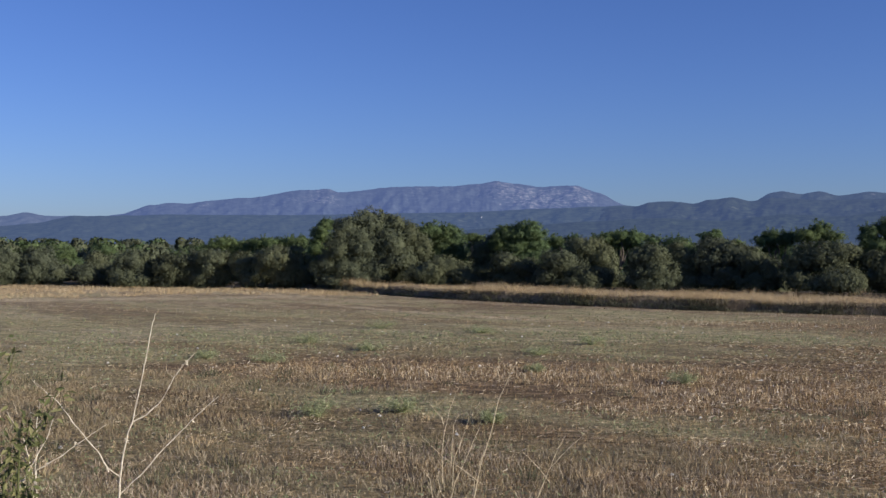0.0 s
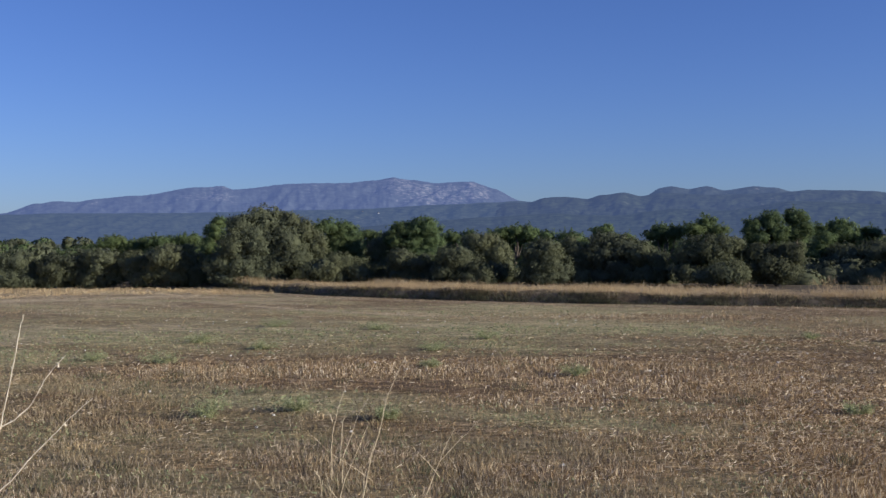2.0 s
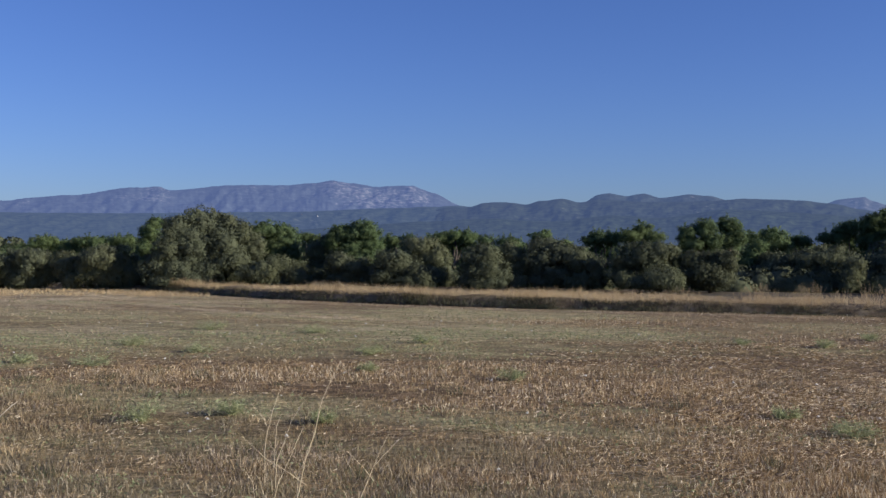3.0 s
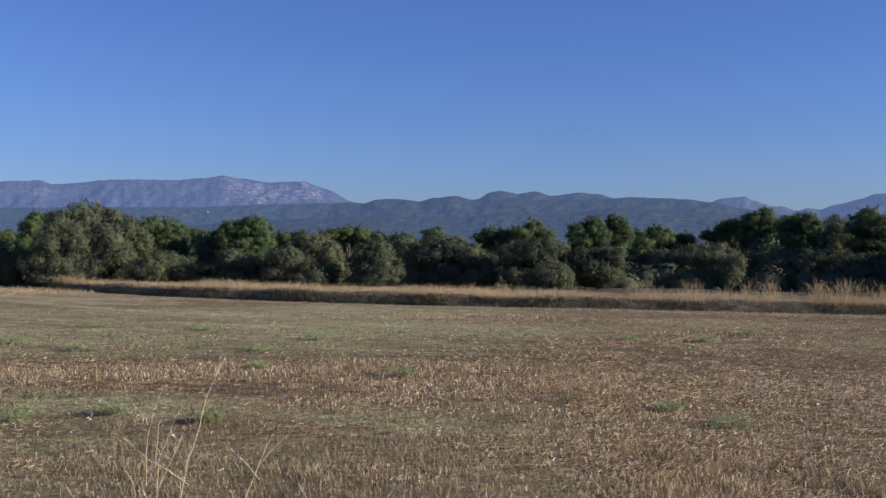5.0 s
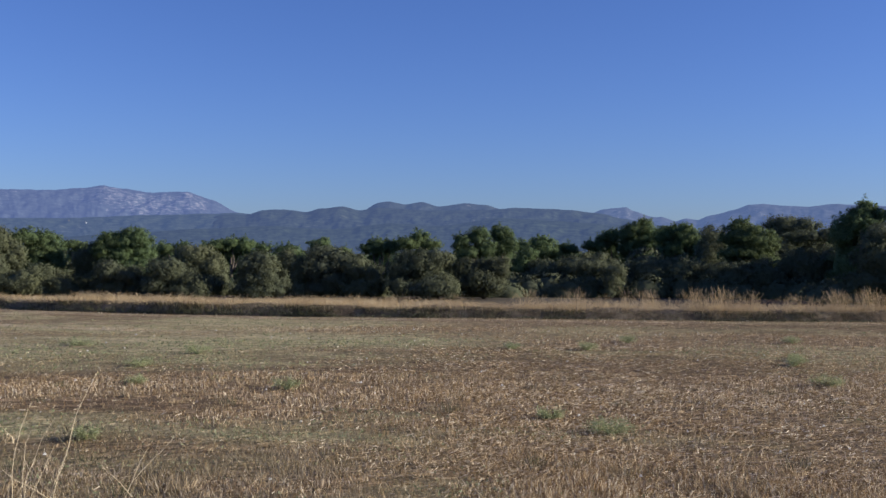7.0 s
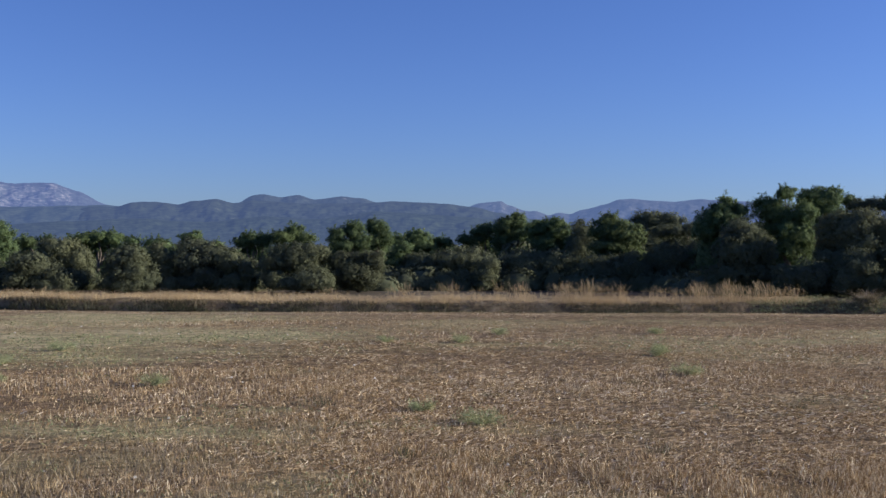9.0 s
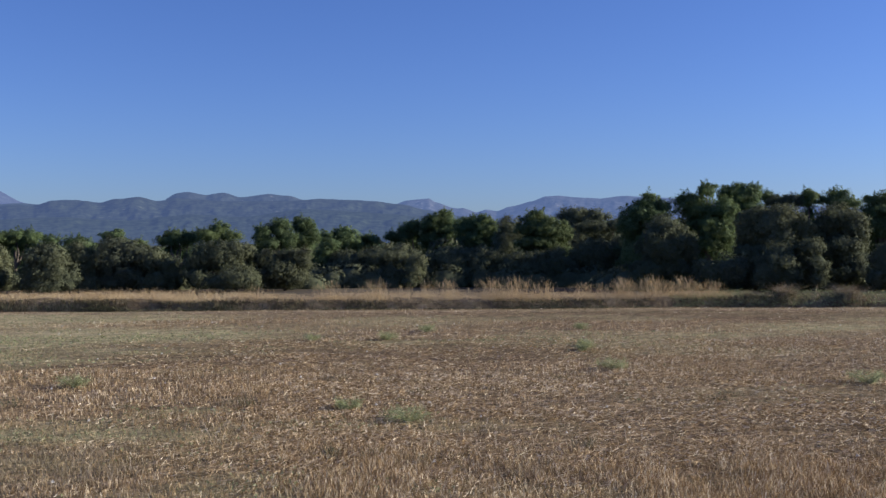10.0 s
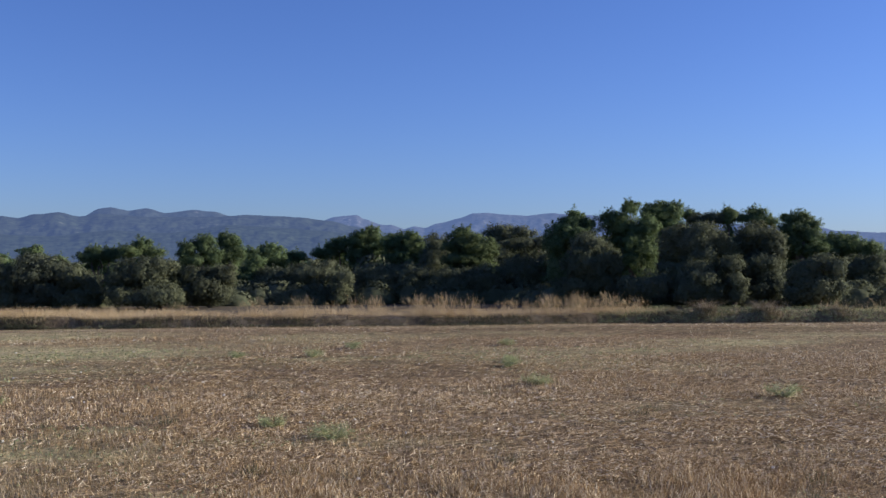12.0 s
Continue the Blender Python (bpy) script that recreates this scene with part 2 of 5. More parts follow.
def tube(points, radii, sides=6):
    """A tapering tube along a line of points, closed at its end."""
    pts = np.asarray(points, float)
    vs, fs = [], []
    for i, p in enumerate(pts):
        d = unit(pts[min(i + 1, len(pts) - 1)] - pts[max(i - 1, 0)])
        a = unit(np.cross(d, (0.31, 0.87, 0.12)))
        b = np.cross(d, a)
        for k in range(sides):
            w = 2 * math.pi * k / sides
            vs.append(p + radii[i] * (a * math.cos(w) + b * math.sin(w)))
    for i in range(len(pts) - 1):
        for k in range(sides):
            m = (k + 1) % sides
            fs.append((i * sides + k, i * sides + m, (i + 1) * sides + m, (i + 1) * sides + k))
    return np.array(vs), np.array(fs)


# ---- lie of the land ----
EDGE_X = (-60, -14, -8, -5.5, 0, 5, 13.6, 23.3, 28.8, 39, 60, 120)
EDGE_Y = (120, 75, 61, 54.8, 47.6, 43.2, 37.6, 32.2, 29.6, 23.4, 11, -24)


def behind_edge(x, y):
    """Metres by which a place lies beyond the far edge of the field, where the grassy verge begins."""
    return (y - np.interp(x, EDGE_X, EDGE_Y)) * 0.86


def land(x, y):
    r = np.hypot(x, y)
    z = 1.0 * (1 - smooth(2.6, 8.6, r)) + 1.0 * smooth(0, 6, -y) * smooth(2.6, 8.6, r)
    z = z + (layered(x / 9, y / 9, 3, 2) - 0.5) * 0.09 * smooth(9, 14, r) * (1 - smooth(70, 110, r))
    return z + 0.26 * smooth(0.0, 1.2, behind_edge(x, y) - 0.5)


def cover(x, y):
    """How far straw, and how far low green growth, covers the soil."""
    u, v = x * 0.867 - y * 0.498, x * 0.498 + y * 0.867
    big = layered(u / 9, v / 3.2, 5, 4)
    left = 1 - smooth(6, 28, np.degrees(np.arctan2(x, np.maximum(y, 0.1))))
    straw = (0.35 + 0.65 * smooth(0.36, 0.62, big)) * (1 - 0.6 * left)
    streak = layered(u / 3.4 + 17, v / 0.75, 29, 3) - 0.5
    straw = straw + 0.9 * streak
    r = np.hypot(x, y)
    far_green = smooth(22, 27, r) * (1 - smooth(37, 43, r)) * (1 - smooth(9, 22, x))
    green = smooth(0.48 - 0.12 * far_green, 0.66, layered(u / 6 + 40, v / 2.4, 9, 4)) * 0.7 + 0.2 * far_green + 0.2 * left - 0.9 * streak
    for cx, cy, a, b, s, g in (
        (1.8, 19.6, 7.5, 1.9, 0.8, -0.8), (-1.5, 21.0, 3.5, 1.6, 0.5, -0.6), (5.0, 16.9, 3.0, 1.1, 0.6, -0.6), (2.9, 15.8, 2.0, 0.8, 0.8, -0.7), (2.5, 11.3, 3.5, 2.2, 0.4, 0.25), (-0.7, 15.0, 1.8, 1.5, -0.3, 0.3),
        (2.0, 29.0, 10.0, 5.0, -0.2, 0.5), (24.5, 20.0, 7.0, 1.6, -0.3, 0.9), (10.0, 15.0, 5.0, 3.0, 0.3, -0.4),
        (-9.0, 38.0, 6.0, 3.0, 0.5, -0.2), (-4.5, 12.0, 3.0, 3.0, 0.0, 0.2), (14.0, 10.0, 9.0, 5.0, 0.15, -0.3), (12.0, 33.0, 12.0, 2.0, 0.5, -0.4)):
        w = np.exp(-((x - cx) / a) ** 2 - ((y - cy) / b) ** 2)
        straw, green = straw + s * w, green + g * w
    # pale wheel tracks along the field, and the barer strip before the verge
    inset = -behind_edge(x, y) + (layered(x / 9, y / 9, 81, 2) - 0.5) * 0.5
    for mid, half, x0, x1, s, g in ((1.2, 0.9, -4, 60, 0.75, -0.6), (9.3, 0.45, -16, 4.5, 0.5, -0.5), (4.5, 0.8, 3, 34, -0.1, 0.35)):
        w = np.exp(-((inset - mid) / half) ** 2) * smooth(x0, x0 + 3, x) * (1 - smooth(x1 - 3, x1, x))
        straw, green = straw + s * w, green + g * w
    straw = straw + 0.45 * smooth(24, 46, r) * (1 - smooth(2, 16, x))
    end = np.exp(-((r - 49.5) / 1.2) ** 2) * (1 - smooth(-12, -7, x))
    return np.clip(straw + 0.6 * end, 0, 1.5), np.clip((green - 0.5 * end) * (1 - 0.4 * smooth(6, 16, x)), 0, 1)


def swaths(x, y):
    """Pale flattened straw: wheel tracks along the field's far side and the worn end of the field."""
    inset = -behind_edge(x, y) + (layered(x / 9, y / 9, 81, 2) - 0.5) * 0.5
    r = np.hypot(x, y)
    pale = 0.9 * np.exp(-((r - 49.0) / 1.0) ** 2) * (1 - smooth(-9, -5, x))
    for mid, half, x0, x1, much in ((9.3, 0.4, -16, 5, 0.8), (6.6, 0.3, -14, 1, 0.5), (1.0, 0.5, -6, 60, 0.3)):
        pale = pale + much * np.exp(-((inset - mid) / half) ** 2) * smooth(x0, x0 + 3, x) * (1 - smooth(x1 - 3, x1, x))
    u, v = x * 0.867 - y * 0.498, x * 0.498 + y * 0.867
    flecks = smooth(0.52, 0.72, layered(u / 2.6, v / 0.8, 87, 4)) * smooth(20, 30, r)
    return np.clip(pale * (0.35 + 1.0 * smooth(0.3, 0.6, layered(x / 1.2, y / 1.2, 83))) + 0.4 * flecks * (1 - smooth(2, 16, x)) + 0.3 * smooth(36, 50, r) * (1 - smooth(-6, 4, x)), 0, 1)


def ground_sheet():
    ring = np.concatenate([np.linspace(0.0, 8, 24), np.linspace(8.3, 60, 170), np.geomspace(62, 4950, 60)])
    turn = np.radians(np.concatenate([np.arange(-40, 80, 0.6), np.arange(80, 320, 6.0)]))
    r, a = np.meshgrid(ring, turn, indexing="ij")
    x, y = r * np.sin(a), r * np.cos(a)
    z = land(x, y)
    m, k = r.shape
    i, j = np.meshgrid(np.arange(m - 1), np.arange(k), indexing="ij")
    jn = (j + 1) % k
    faces = np.stack([i * k + j, i * k + jn, (i + 1) * k + jn, (i + 1) * k + j], -1).reshape(-1, 4)
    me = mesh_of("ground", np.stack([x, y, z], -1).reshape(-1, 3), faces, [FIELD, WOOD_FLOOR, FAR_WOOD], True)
    straw, green = cover(x.ravel(), y.ravel())
    straw = np.minimum(straw, 1)
    at = me.attributes.new("cover", "FLOAT_COLOR", "POINT")
    at.data.foreach_set("color", np.stack([straw, green, swaths(x.ravel(), y.ravel()), 0 * straw + 1], 1).astype(np.float32).ravel())
    mid = r.ravel()[faces[:, 0]]
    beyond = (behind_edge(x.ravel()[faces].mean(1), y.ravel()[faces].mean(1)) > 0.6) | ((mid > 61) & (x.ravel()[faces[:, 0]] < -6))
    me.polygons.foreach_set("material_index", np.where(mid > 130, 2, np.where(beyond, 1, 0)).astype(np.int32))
    return tagged(new("ground", me), "harvested stubble field with straw and low green weeds", "ground", kind="structure")


ground_sheet()


def grass_verge():
    """The low bank with an uneven top between field and wood."""
    xs = np.arange(-7.5, 75, 0.35)
    ys = np.interp(xs, EDGE_X, EDGE_Y)
    prof = np.array([(-0.25, -0.08), (0.0, 0.06), (0.15, 0.24), (0.4, 0.36), (1.1, 0.4), (2.0, 0.37), (3.2, 0.32), (4.2, 0.2)])
    d, h = np.meshgrid(prof[:, 0], xs, indexing="ij")[0], prof[:, 1][:, None]
    px, py = xs[None, :] + 0.5 * d, ys[None, :] + 0.867 * d
    pz = h + (layered(px / 1.6, py / 1.6, 21) - 0.5) * 0.34 * smooth(0, 0.4, d) + 0 * px
    px = px + (layered(px / 0.9, py / 0.9, 31) - 0.5) * 0.3
    m, k = px.shape
    i, j = np.meshgrid(np.arange(m - 1), np.arange(k - 1), indexing="ij")
    faces = np.stack([i * k + j, i * k + j + 1, (i + 1) * k + j + 1, (i + 1) * k + j], -1).reshape(-1, 4)
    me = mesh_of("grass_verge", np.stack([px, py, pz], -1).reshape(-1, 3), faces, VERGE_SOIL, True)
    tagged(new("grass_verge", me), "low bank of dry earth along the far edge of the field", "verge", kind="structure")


grass_verge()


# ---- distant mountains ----
def mountain_range(name, label, crest, dist, depth, mat, seed, rough=0.05, foot=0.0, spurs=0.34, step=0.08, bare=()):
    """A range seen far off: the crest passes over the named summits and saddles (bearing, rise in degrees), and its slopes run down in spurs."""
    ca, ce = np.array(crest).T
    az = np.arange(ca[0], ca[-1], step)
    t = np.interp(az, ca, np.arange(len(ca)))
    k = np.minimum(t.astype(int), len(ca) - 2)
    w = t - k
    w = 0.5 * w + 0.5 * w * w * (3 - 2 * w)
    rise = ce[k] * (1 - w) + ce[k + 1] * w
    rise = rise + (layered(az * 1.7, 0 * az + seed, seed, 5, 0.6) - 0.5) * rough * 2
    top = dist * np.tan(np.radians(rise)) + 2.5
    s = np.concatenate([[-0.25, -0.1, -0.03], np.linspace(0, 1, 30)])
    sg, ag = np.meshgrid(s, az, indexing="ij")
    fall = np.where(sg < 0, 1 + 1.2 * sg, (1 - np.clip(sg, 0, 1)) ** 1.15)
    gully = layered(ag * 0.9 + 3.0 * np.abs(sg), sg * 5.0 + seed, seed + 5, 5, 0.5)
    gully = 1 - np.abs(2 * gully - 1)
    h = (top[None, :] - foot) * fall * (1 + spurs * (gully - 0.75) * np.clip(sg, 0, 1) ** 0.6 * 1.6) + foot
    h = np.minimum(h, (top[None, :] * (1 - 0.25 * np.abs(sg))))
    rr = dist - sg * depth
    x, y = rr * np.sin(np.radians(ag)), rr * np.cos(np.radians(ag))
    m, n = x.shape
    i, j = np.meshgrid(np.arange(m - 1), np.arange(n - 1), indexing="ij")
    faces = np.stack([i * n + j, i * n + j + 1, (i + 1) * n + j + 1, (i + 1) * n + j], -1).reshape(-1, 4)
    me = mesh_of(name, np.stack([x, y, h], -1).reshape(-1, 3), faces, mat, True)
    rock = 0 * x
    for mid, half, s0, s1, much in bare:
        rock = rock + much * np.exp(-((ag - mid) / half) ** 2) * smooth(s0 - 0.08, s0 + 0.02, sg) * (1 - smooth(s1 - 0.1, s1 + 0.1, sg))
    me.attributes.new("bare", "FLOAT", "POINT").data.foreach_set("value", np.clip(rock, 0, 1.0).astype(np.float32).ravel())
    return tagged(new(name, me), label, "mountain", kind="structure")


LIMESTONE = (0.42, 0.38, 0.33)
# last two values of each: colour and strength of the painted haze glow
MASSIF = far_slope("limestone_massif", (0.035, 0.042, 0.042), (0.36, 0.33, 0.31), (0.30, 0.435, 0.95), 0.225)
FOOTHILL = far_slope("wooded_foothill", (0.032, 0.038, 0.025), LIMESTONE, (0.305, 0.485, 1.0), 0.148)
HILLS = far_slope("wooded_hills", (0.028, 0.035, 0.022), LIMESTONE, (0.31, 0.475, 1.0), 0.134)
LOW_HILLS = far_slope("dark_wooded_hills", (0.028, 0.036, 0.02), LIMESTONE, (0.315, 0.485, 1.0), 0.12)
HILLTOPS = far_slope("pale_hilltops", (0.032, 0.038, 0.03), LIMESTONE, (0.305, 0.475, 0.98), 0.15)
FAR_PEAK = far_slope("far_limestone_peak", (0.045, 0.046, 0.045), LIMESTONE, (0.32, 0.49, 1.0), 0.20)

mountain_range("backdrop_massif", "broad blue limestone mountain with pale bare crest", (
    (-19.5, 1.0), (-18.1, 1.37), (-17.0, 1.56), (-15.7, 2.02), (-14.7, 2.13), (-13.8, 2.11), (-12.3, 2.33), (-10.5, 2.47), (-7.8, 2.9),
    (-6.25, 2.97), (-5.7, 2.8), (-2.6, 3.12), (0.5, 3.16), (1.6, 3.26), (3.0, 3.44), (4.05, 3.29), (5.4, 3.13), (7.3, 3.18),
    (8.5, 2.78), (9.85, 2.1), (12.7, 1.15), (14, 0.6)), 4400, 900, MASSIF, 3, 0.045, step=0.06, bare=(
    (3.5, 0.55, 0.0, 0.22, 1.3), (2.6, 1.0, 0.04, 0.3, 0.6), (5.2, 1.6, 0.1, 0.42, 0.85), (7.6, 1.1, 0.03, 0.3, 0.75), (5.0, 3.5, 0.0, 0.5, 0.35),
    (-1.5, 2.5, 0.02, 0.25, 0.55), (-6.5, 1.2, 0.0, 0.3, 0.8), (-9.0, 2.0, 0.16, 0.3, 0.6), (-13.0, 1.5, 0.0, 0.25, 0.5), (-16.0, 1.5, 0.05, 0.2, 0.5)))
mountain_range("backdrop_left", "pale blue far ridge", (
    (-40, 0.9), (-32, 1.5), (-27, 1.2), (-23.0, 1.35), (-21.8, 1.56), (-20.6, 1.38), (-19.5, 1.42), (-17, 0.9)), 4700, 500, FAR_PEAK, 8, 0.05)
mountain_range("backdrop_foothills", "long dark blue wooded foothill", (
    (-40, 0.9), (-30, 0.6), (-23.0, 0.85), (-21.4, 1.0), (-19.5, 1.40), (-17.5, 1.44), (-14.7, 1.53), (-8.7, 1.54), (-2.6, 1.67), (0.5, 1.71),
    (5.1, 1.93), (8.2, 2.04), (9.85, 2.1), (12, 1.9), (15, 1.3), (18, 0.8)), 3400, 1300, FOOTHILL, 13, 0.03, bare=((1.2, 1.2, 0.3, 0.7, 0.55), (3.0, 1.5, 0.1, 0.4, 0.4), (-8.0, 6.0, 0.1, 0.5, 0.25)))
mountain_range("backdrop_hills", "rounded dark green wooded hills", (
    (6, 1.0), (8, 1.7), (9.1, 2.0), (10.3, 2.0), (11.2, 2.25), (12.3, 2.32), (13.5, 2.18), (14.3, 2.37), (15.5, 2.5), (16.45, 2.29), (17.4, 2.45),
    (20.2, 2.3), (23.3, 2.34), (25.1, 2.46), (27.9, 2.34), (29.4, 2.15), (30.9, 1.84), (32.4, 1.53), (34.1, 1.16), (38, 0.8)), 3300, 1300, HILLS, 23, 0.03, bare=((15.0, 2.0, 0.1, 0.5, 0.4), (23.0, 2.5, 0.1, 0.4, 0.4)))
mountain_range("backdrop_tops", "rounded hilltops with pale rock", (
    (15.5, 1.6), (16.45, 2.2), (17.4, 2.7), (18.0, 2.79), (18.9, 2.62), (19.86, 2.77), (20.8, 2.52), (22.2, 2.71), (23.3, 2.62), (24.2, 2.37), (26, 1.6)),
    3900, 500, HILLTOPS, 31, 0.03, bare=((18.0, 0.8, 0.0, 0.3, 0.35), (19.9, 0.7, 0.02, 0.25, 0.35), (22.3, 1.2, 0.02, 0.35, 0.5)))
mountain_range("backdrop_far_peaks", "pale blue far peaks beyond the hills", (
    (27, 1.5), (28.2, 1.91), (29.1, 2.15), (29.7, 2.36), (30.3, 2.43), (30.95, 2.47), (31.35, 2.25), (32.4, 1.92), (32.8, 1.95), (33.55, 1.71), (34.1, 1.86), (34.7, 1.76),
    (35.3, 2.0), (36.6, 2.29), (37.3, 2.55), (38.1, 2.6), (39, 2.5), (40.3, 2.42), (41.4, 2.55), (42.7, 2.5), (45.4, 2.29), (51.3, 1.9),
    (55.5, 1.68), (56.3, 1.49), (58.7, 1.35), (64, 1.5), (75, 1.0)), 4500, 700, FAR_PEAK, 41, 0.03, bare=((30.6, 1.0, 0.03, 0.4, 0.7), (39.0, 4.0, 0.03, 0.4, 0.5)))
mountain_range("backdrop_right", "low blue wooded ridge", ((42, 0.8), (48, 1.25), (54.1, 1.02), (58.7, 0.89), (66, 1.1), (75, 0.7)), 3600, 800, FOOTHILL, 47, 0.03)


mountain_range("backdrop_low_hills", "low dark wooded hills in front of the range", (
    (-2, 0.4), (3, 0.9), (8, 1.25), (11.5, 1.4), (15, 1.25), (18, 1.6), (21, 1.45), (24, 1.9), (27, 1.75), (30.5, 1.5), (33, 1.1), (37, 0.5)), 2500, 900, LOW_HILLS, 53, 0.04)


# ---- trees ----
def unit_ball(level):
    """Corners and faces of a ball of triangles."""
    bm = bmesh.new()
    bmesh.ops.create_icosphere(bm, subdivisions=level, radius=1.0)
    v = np.array([p.co for p in bm.verts])
    f = np.array([[p.index for p in face.verts] for face in bm.faces])
    bm.free()
    return v, f


BALL = unit_ball(2)


def lumps(way, scale, seed, octaves=2):
    """Uneven swelling over a ball's directions, from 0 to 1."""
    a = layered(way[:, 0] * scale + seed * 7.3, way[:, 2] * scale + way[:, 1] * scale * 0.7, seed, octaves)
    b = layered(way[:, 1] * scale - seed * 3.1, way[:, 2] * scale * 1.1 - way[:, 0] * scale * 0.6, seed + 5, octaves)
    return 0.5 * (a + b)


def crown(lobes, outer, rng, length, width, clump, dense, flat=0.0, tufts=0.0):
    """Foliage of a crown made of uneven masses (across, depth, height, radius, half height): soft clumps of leaves round a leafy core."""
    mids = np.array([l[:3] for l in lobes])
    sizes = np.array([(rx, 0.5 * (rx + min(rx, rz * 1.4)), rz) for *_, rx, rz in lobes])
    pieces, faced = [], []
    for i, (c, ax) in enumerate(zip(mids, sizes)):
        seed = int(rng.integers(1, 5000))
        swell = lambda w: 0.62 + 0.72 * lumps(w, 1.9, seed, 3)
        pieces.append((c + BALL[0] * ax * (0.74 * swell(BALL[0]))[:, None], BALL[1]))
        faced.append(BALL[0])
        area = 4 * math.pi * ((ax[0] * ax[1]) ** 1.6 / 3 + (ax[0] * ax[2]) ** 1.6 / 3 + (ax[1] * ax[2]) ** 1.6 / 3) ** (1 / 1.6)
        subs = max(12, int(area / (clump * clump * 0.8)))
        way = unit(rng.normal(size=(subs, 3)))
        # thinner towards the shade of the wood behind
        way = way[(way[:, 1] < 0.35) | (rng.random(subs) < 0.4)]
        rs = clump * (0.35 + 1.1 * rng.random(len(way)) ** 1.7)
        mid = c + way * ax * (swell(way) * rng.uniform(0.72 - 0.5 * flat, 1.12 + 0.5 * flat, len(way)))[:, None] - way * rs[:, None] * 0.3
        hidden = np.zeros(len(way), bool)
        for k in range(len(mids)):
            if k != i:
                hidden |= np.linalg.norm((mid - mids[k]) / sizes[k], axis=1) < 0.66
        way, rs, mid = way[~hidden], rs[~hidden], mid[~hidden]
        if len(way) == 0:
            continue
        count = np.maximum(5, (dense if i < outer else 0.25 * dense) * 2 * math.pi * rs * rs / (length * width * 0.45)).astype(int)
        who = np.repeat(np.arange(len(way)), count)
        g = rng.normal(size=(len(who), 3))
        v = unit(g + way[who] * 0.5 + (0, 0, 0.2))
        ext = rs[who][:, None] * np.array((1, 1, 1 - flat)) * np.minimum(0.25 + 0.33 * np.linalg.norm(g, axis=1), 1.35)[:, None]
        out = unit(v + 0.6 * way[who] + (0, 0, 0.15))
        pieces.append(leaf_cards(mid[who] + v * ext, out, length, width, rng, 0.22))
        faced.append(np.repeat(unit(out + 0.22 * rng.normal(size=out.shape)), 3, 0))
        for _ in range(int(tufts * ax[0] * 12) if i < outer else 0):
            w = unit(rng.normal(size=3) + (0, 0, 0.8))
            root, ln = c + w * ax * 0.8, rng.uniform(0.15, 0.42)
            lead = unit(w + (0, 0, 0.7)) * ln
            t = rng.random((26, 1))
            off = rng.normal(size=(26, 3))
            pieces.append(leaf_cards(root + lead * t + off * 0.085 * (1.15 - t), unit(off + lead), length, width, rng, 0.5))
            faced.append(np.repeat(unit(off + lead + w), 3, 0))
    v, f = joined(pieces)
    low = v[:, 2] < 0.04
    v[low, 2] = 0.04 + 0.1 * rng.random(low.sum())
    return v, f, np.concatenate(faced)


def tree(kind, label, category, az, d, lobes, leaf_mat, seed, length, width, clump, dense, flat, tufts=0.0):
    rng = np.random.default_rng(seed)
    a = radians(az)
    x, y = d * math.sin(a), d * math.cos(a)
    base = float(land(np.array(x), np.array(y)))
    thing = new(kind)
    thing.matrix_basis = pose(x, y, base, 0, 0, -az)
    masses = [(u, rng.uniform(-0.3, 0.3) * r + 0.2 * (z - 1.5), z, r * 1.02, rz * 0.96) for u, z, r, rz in lobes]
    # inner growth under the raised masses, further back
    outer = len(masses)
    masses += [(u * 0.85, 0.7 + rng.uniform(0, 0.4), z * 0.55, r * 1.15, max(rz, z * 0.45)) for u, z, r, rz in lobes if z - rz > 0.5]
    tall = max(l[2] for l in masses)
    foot_u = float(np.mean([l[0] for l in masses]))
    girth = 0.05 + 0.028 * tall
    top = np.array((foot_u * 0.8, 0.1, max(0.7, tall * 0.7)))
    line = [np.array((foot_u, 0, -0.15)), np.array((foot_u + 0.06, 0.03, tall * 0.2)), np.array((foot_u - 0.05, 0.05, tall * 0.45)), top]
    part("trunk", mesh_of("trunk", *tube(line, (girth * 1.3, girth, girth * 0.8, girth * 0.45), 8), BARK, True), thing)
    for l in masses:
        start = line[1] * 0.6 + line[2] * 0.4
        end = np.array(l[:3])
        limb = tube([start, (start + end) / 2 + rng.normal(size=3) * 0.12, end], (girth * 0.6, girth * 0.4, girth * 0.15), 6)
        part("limb", mesh_of("limb", *limb, BARK, True), thing)
    v, f, faced = crown(masses, outer, rng, length, width, clump, dense, flat, tufts)
    part("crown", rounded(mesh_of("crown", v, f, leaf_mat), faced), thing)
    return tagged(thing, label, category, "trees at the edge of the wood")


tree_count = [0]


def oak_tree(az, d, lobes):
    tree_count[0] += 1
    tall = max(z + r for _, z, _, r in lobes)
    label = "tall spreading grey-green holm oak" if tall > 3.6 else ("low dense grey-green holm oak bush" if tall < 2.2 else "rounded dense grey-green holm oak")
    tree("holm_oak", label + " at the edge of the wood", "tree", az, d, lobes, OAK_LEAF, 100 + tree_count[0], 0.1, 0.066, 0.3, 0.46, 0.05)


def pine_tree(az, d, lobes):
    tree_count[0] += 1
    tall = max(z + r for _, z, _, r in lobes)
    label = "tall bright green pine with tufted crown" if tall > 4.2 else "young yellow-green pine with soft rounded crown"
    tree("pine_tree", label + " behind the oaks", "tree", az, d, lobes, PINE_LEAF, 300 + tree_count[0], 0.155, 0.038, 0.21, 0.44, 0.25, 1.1)


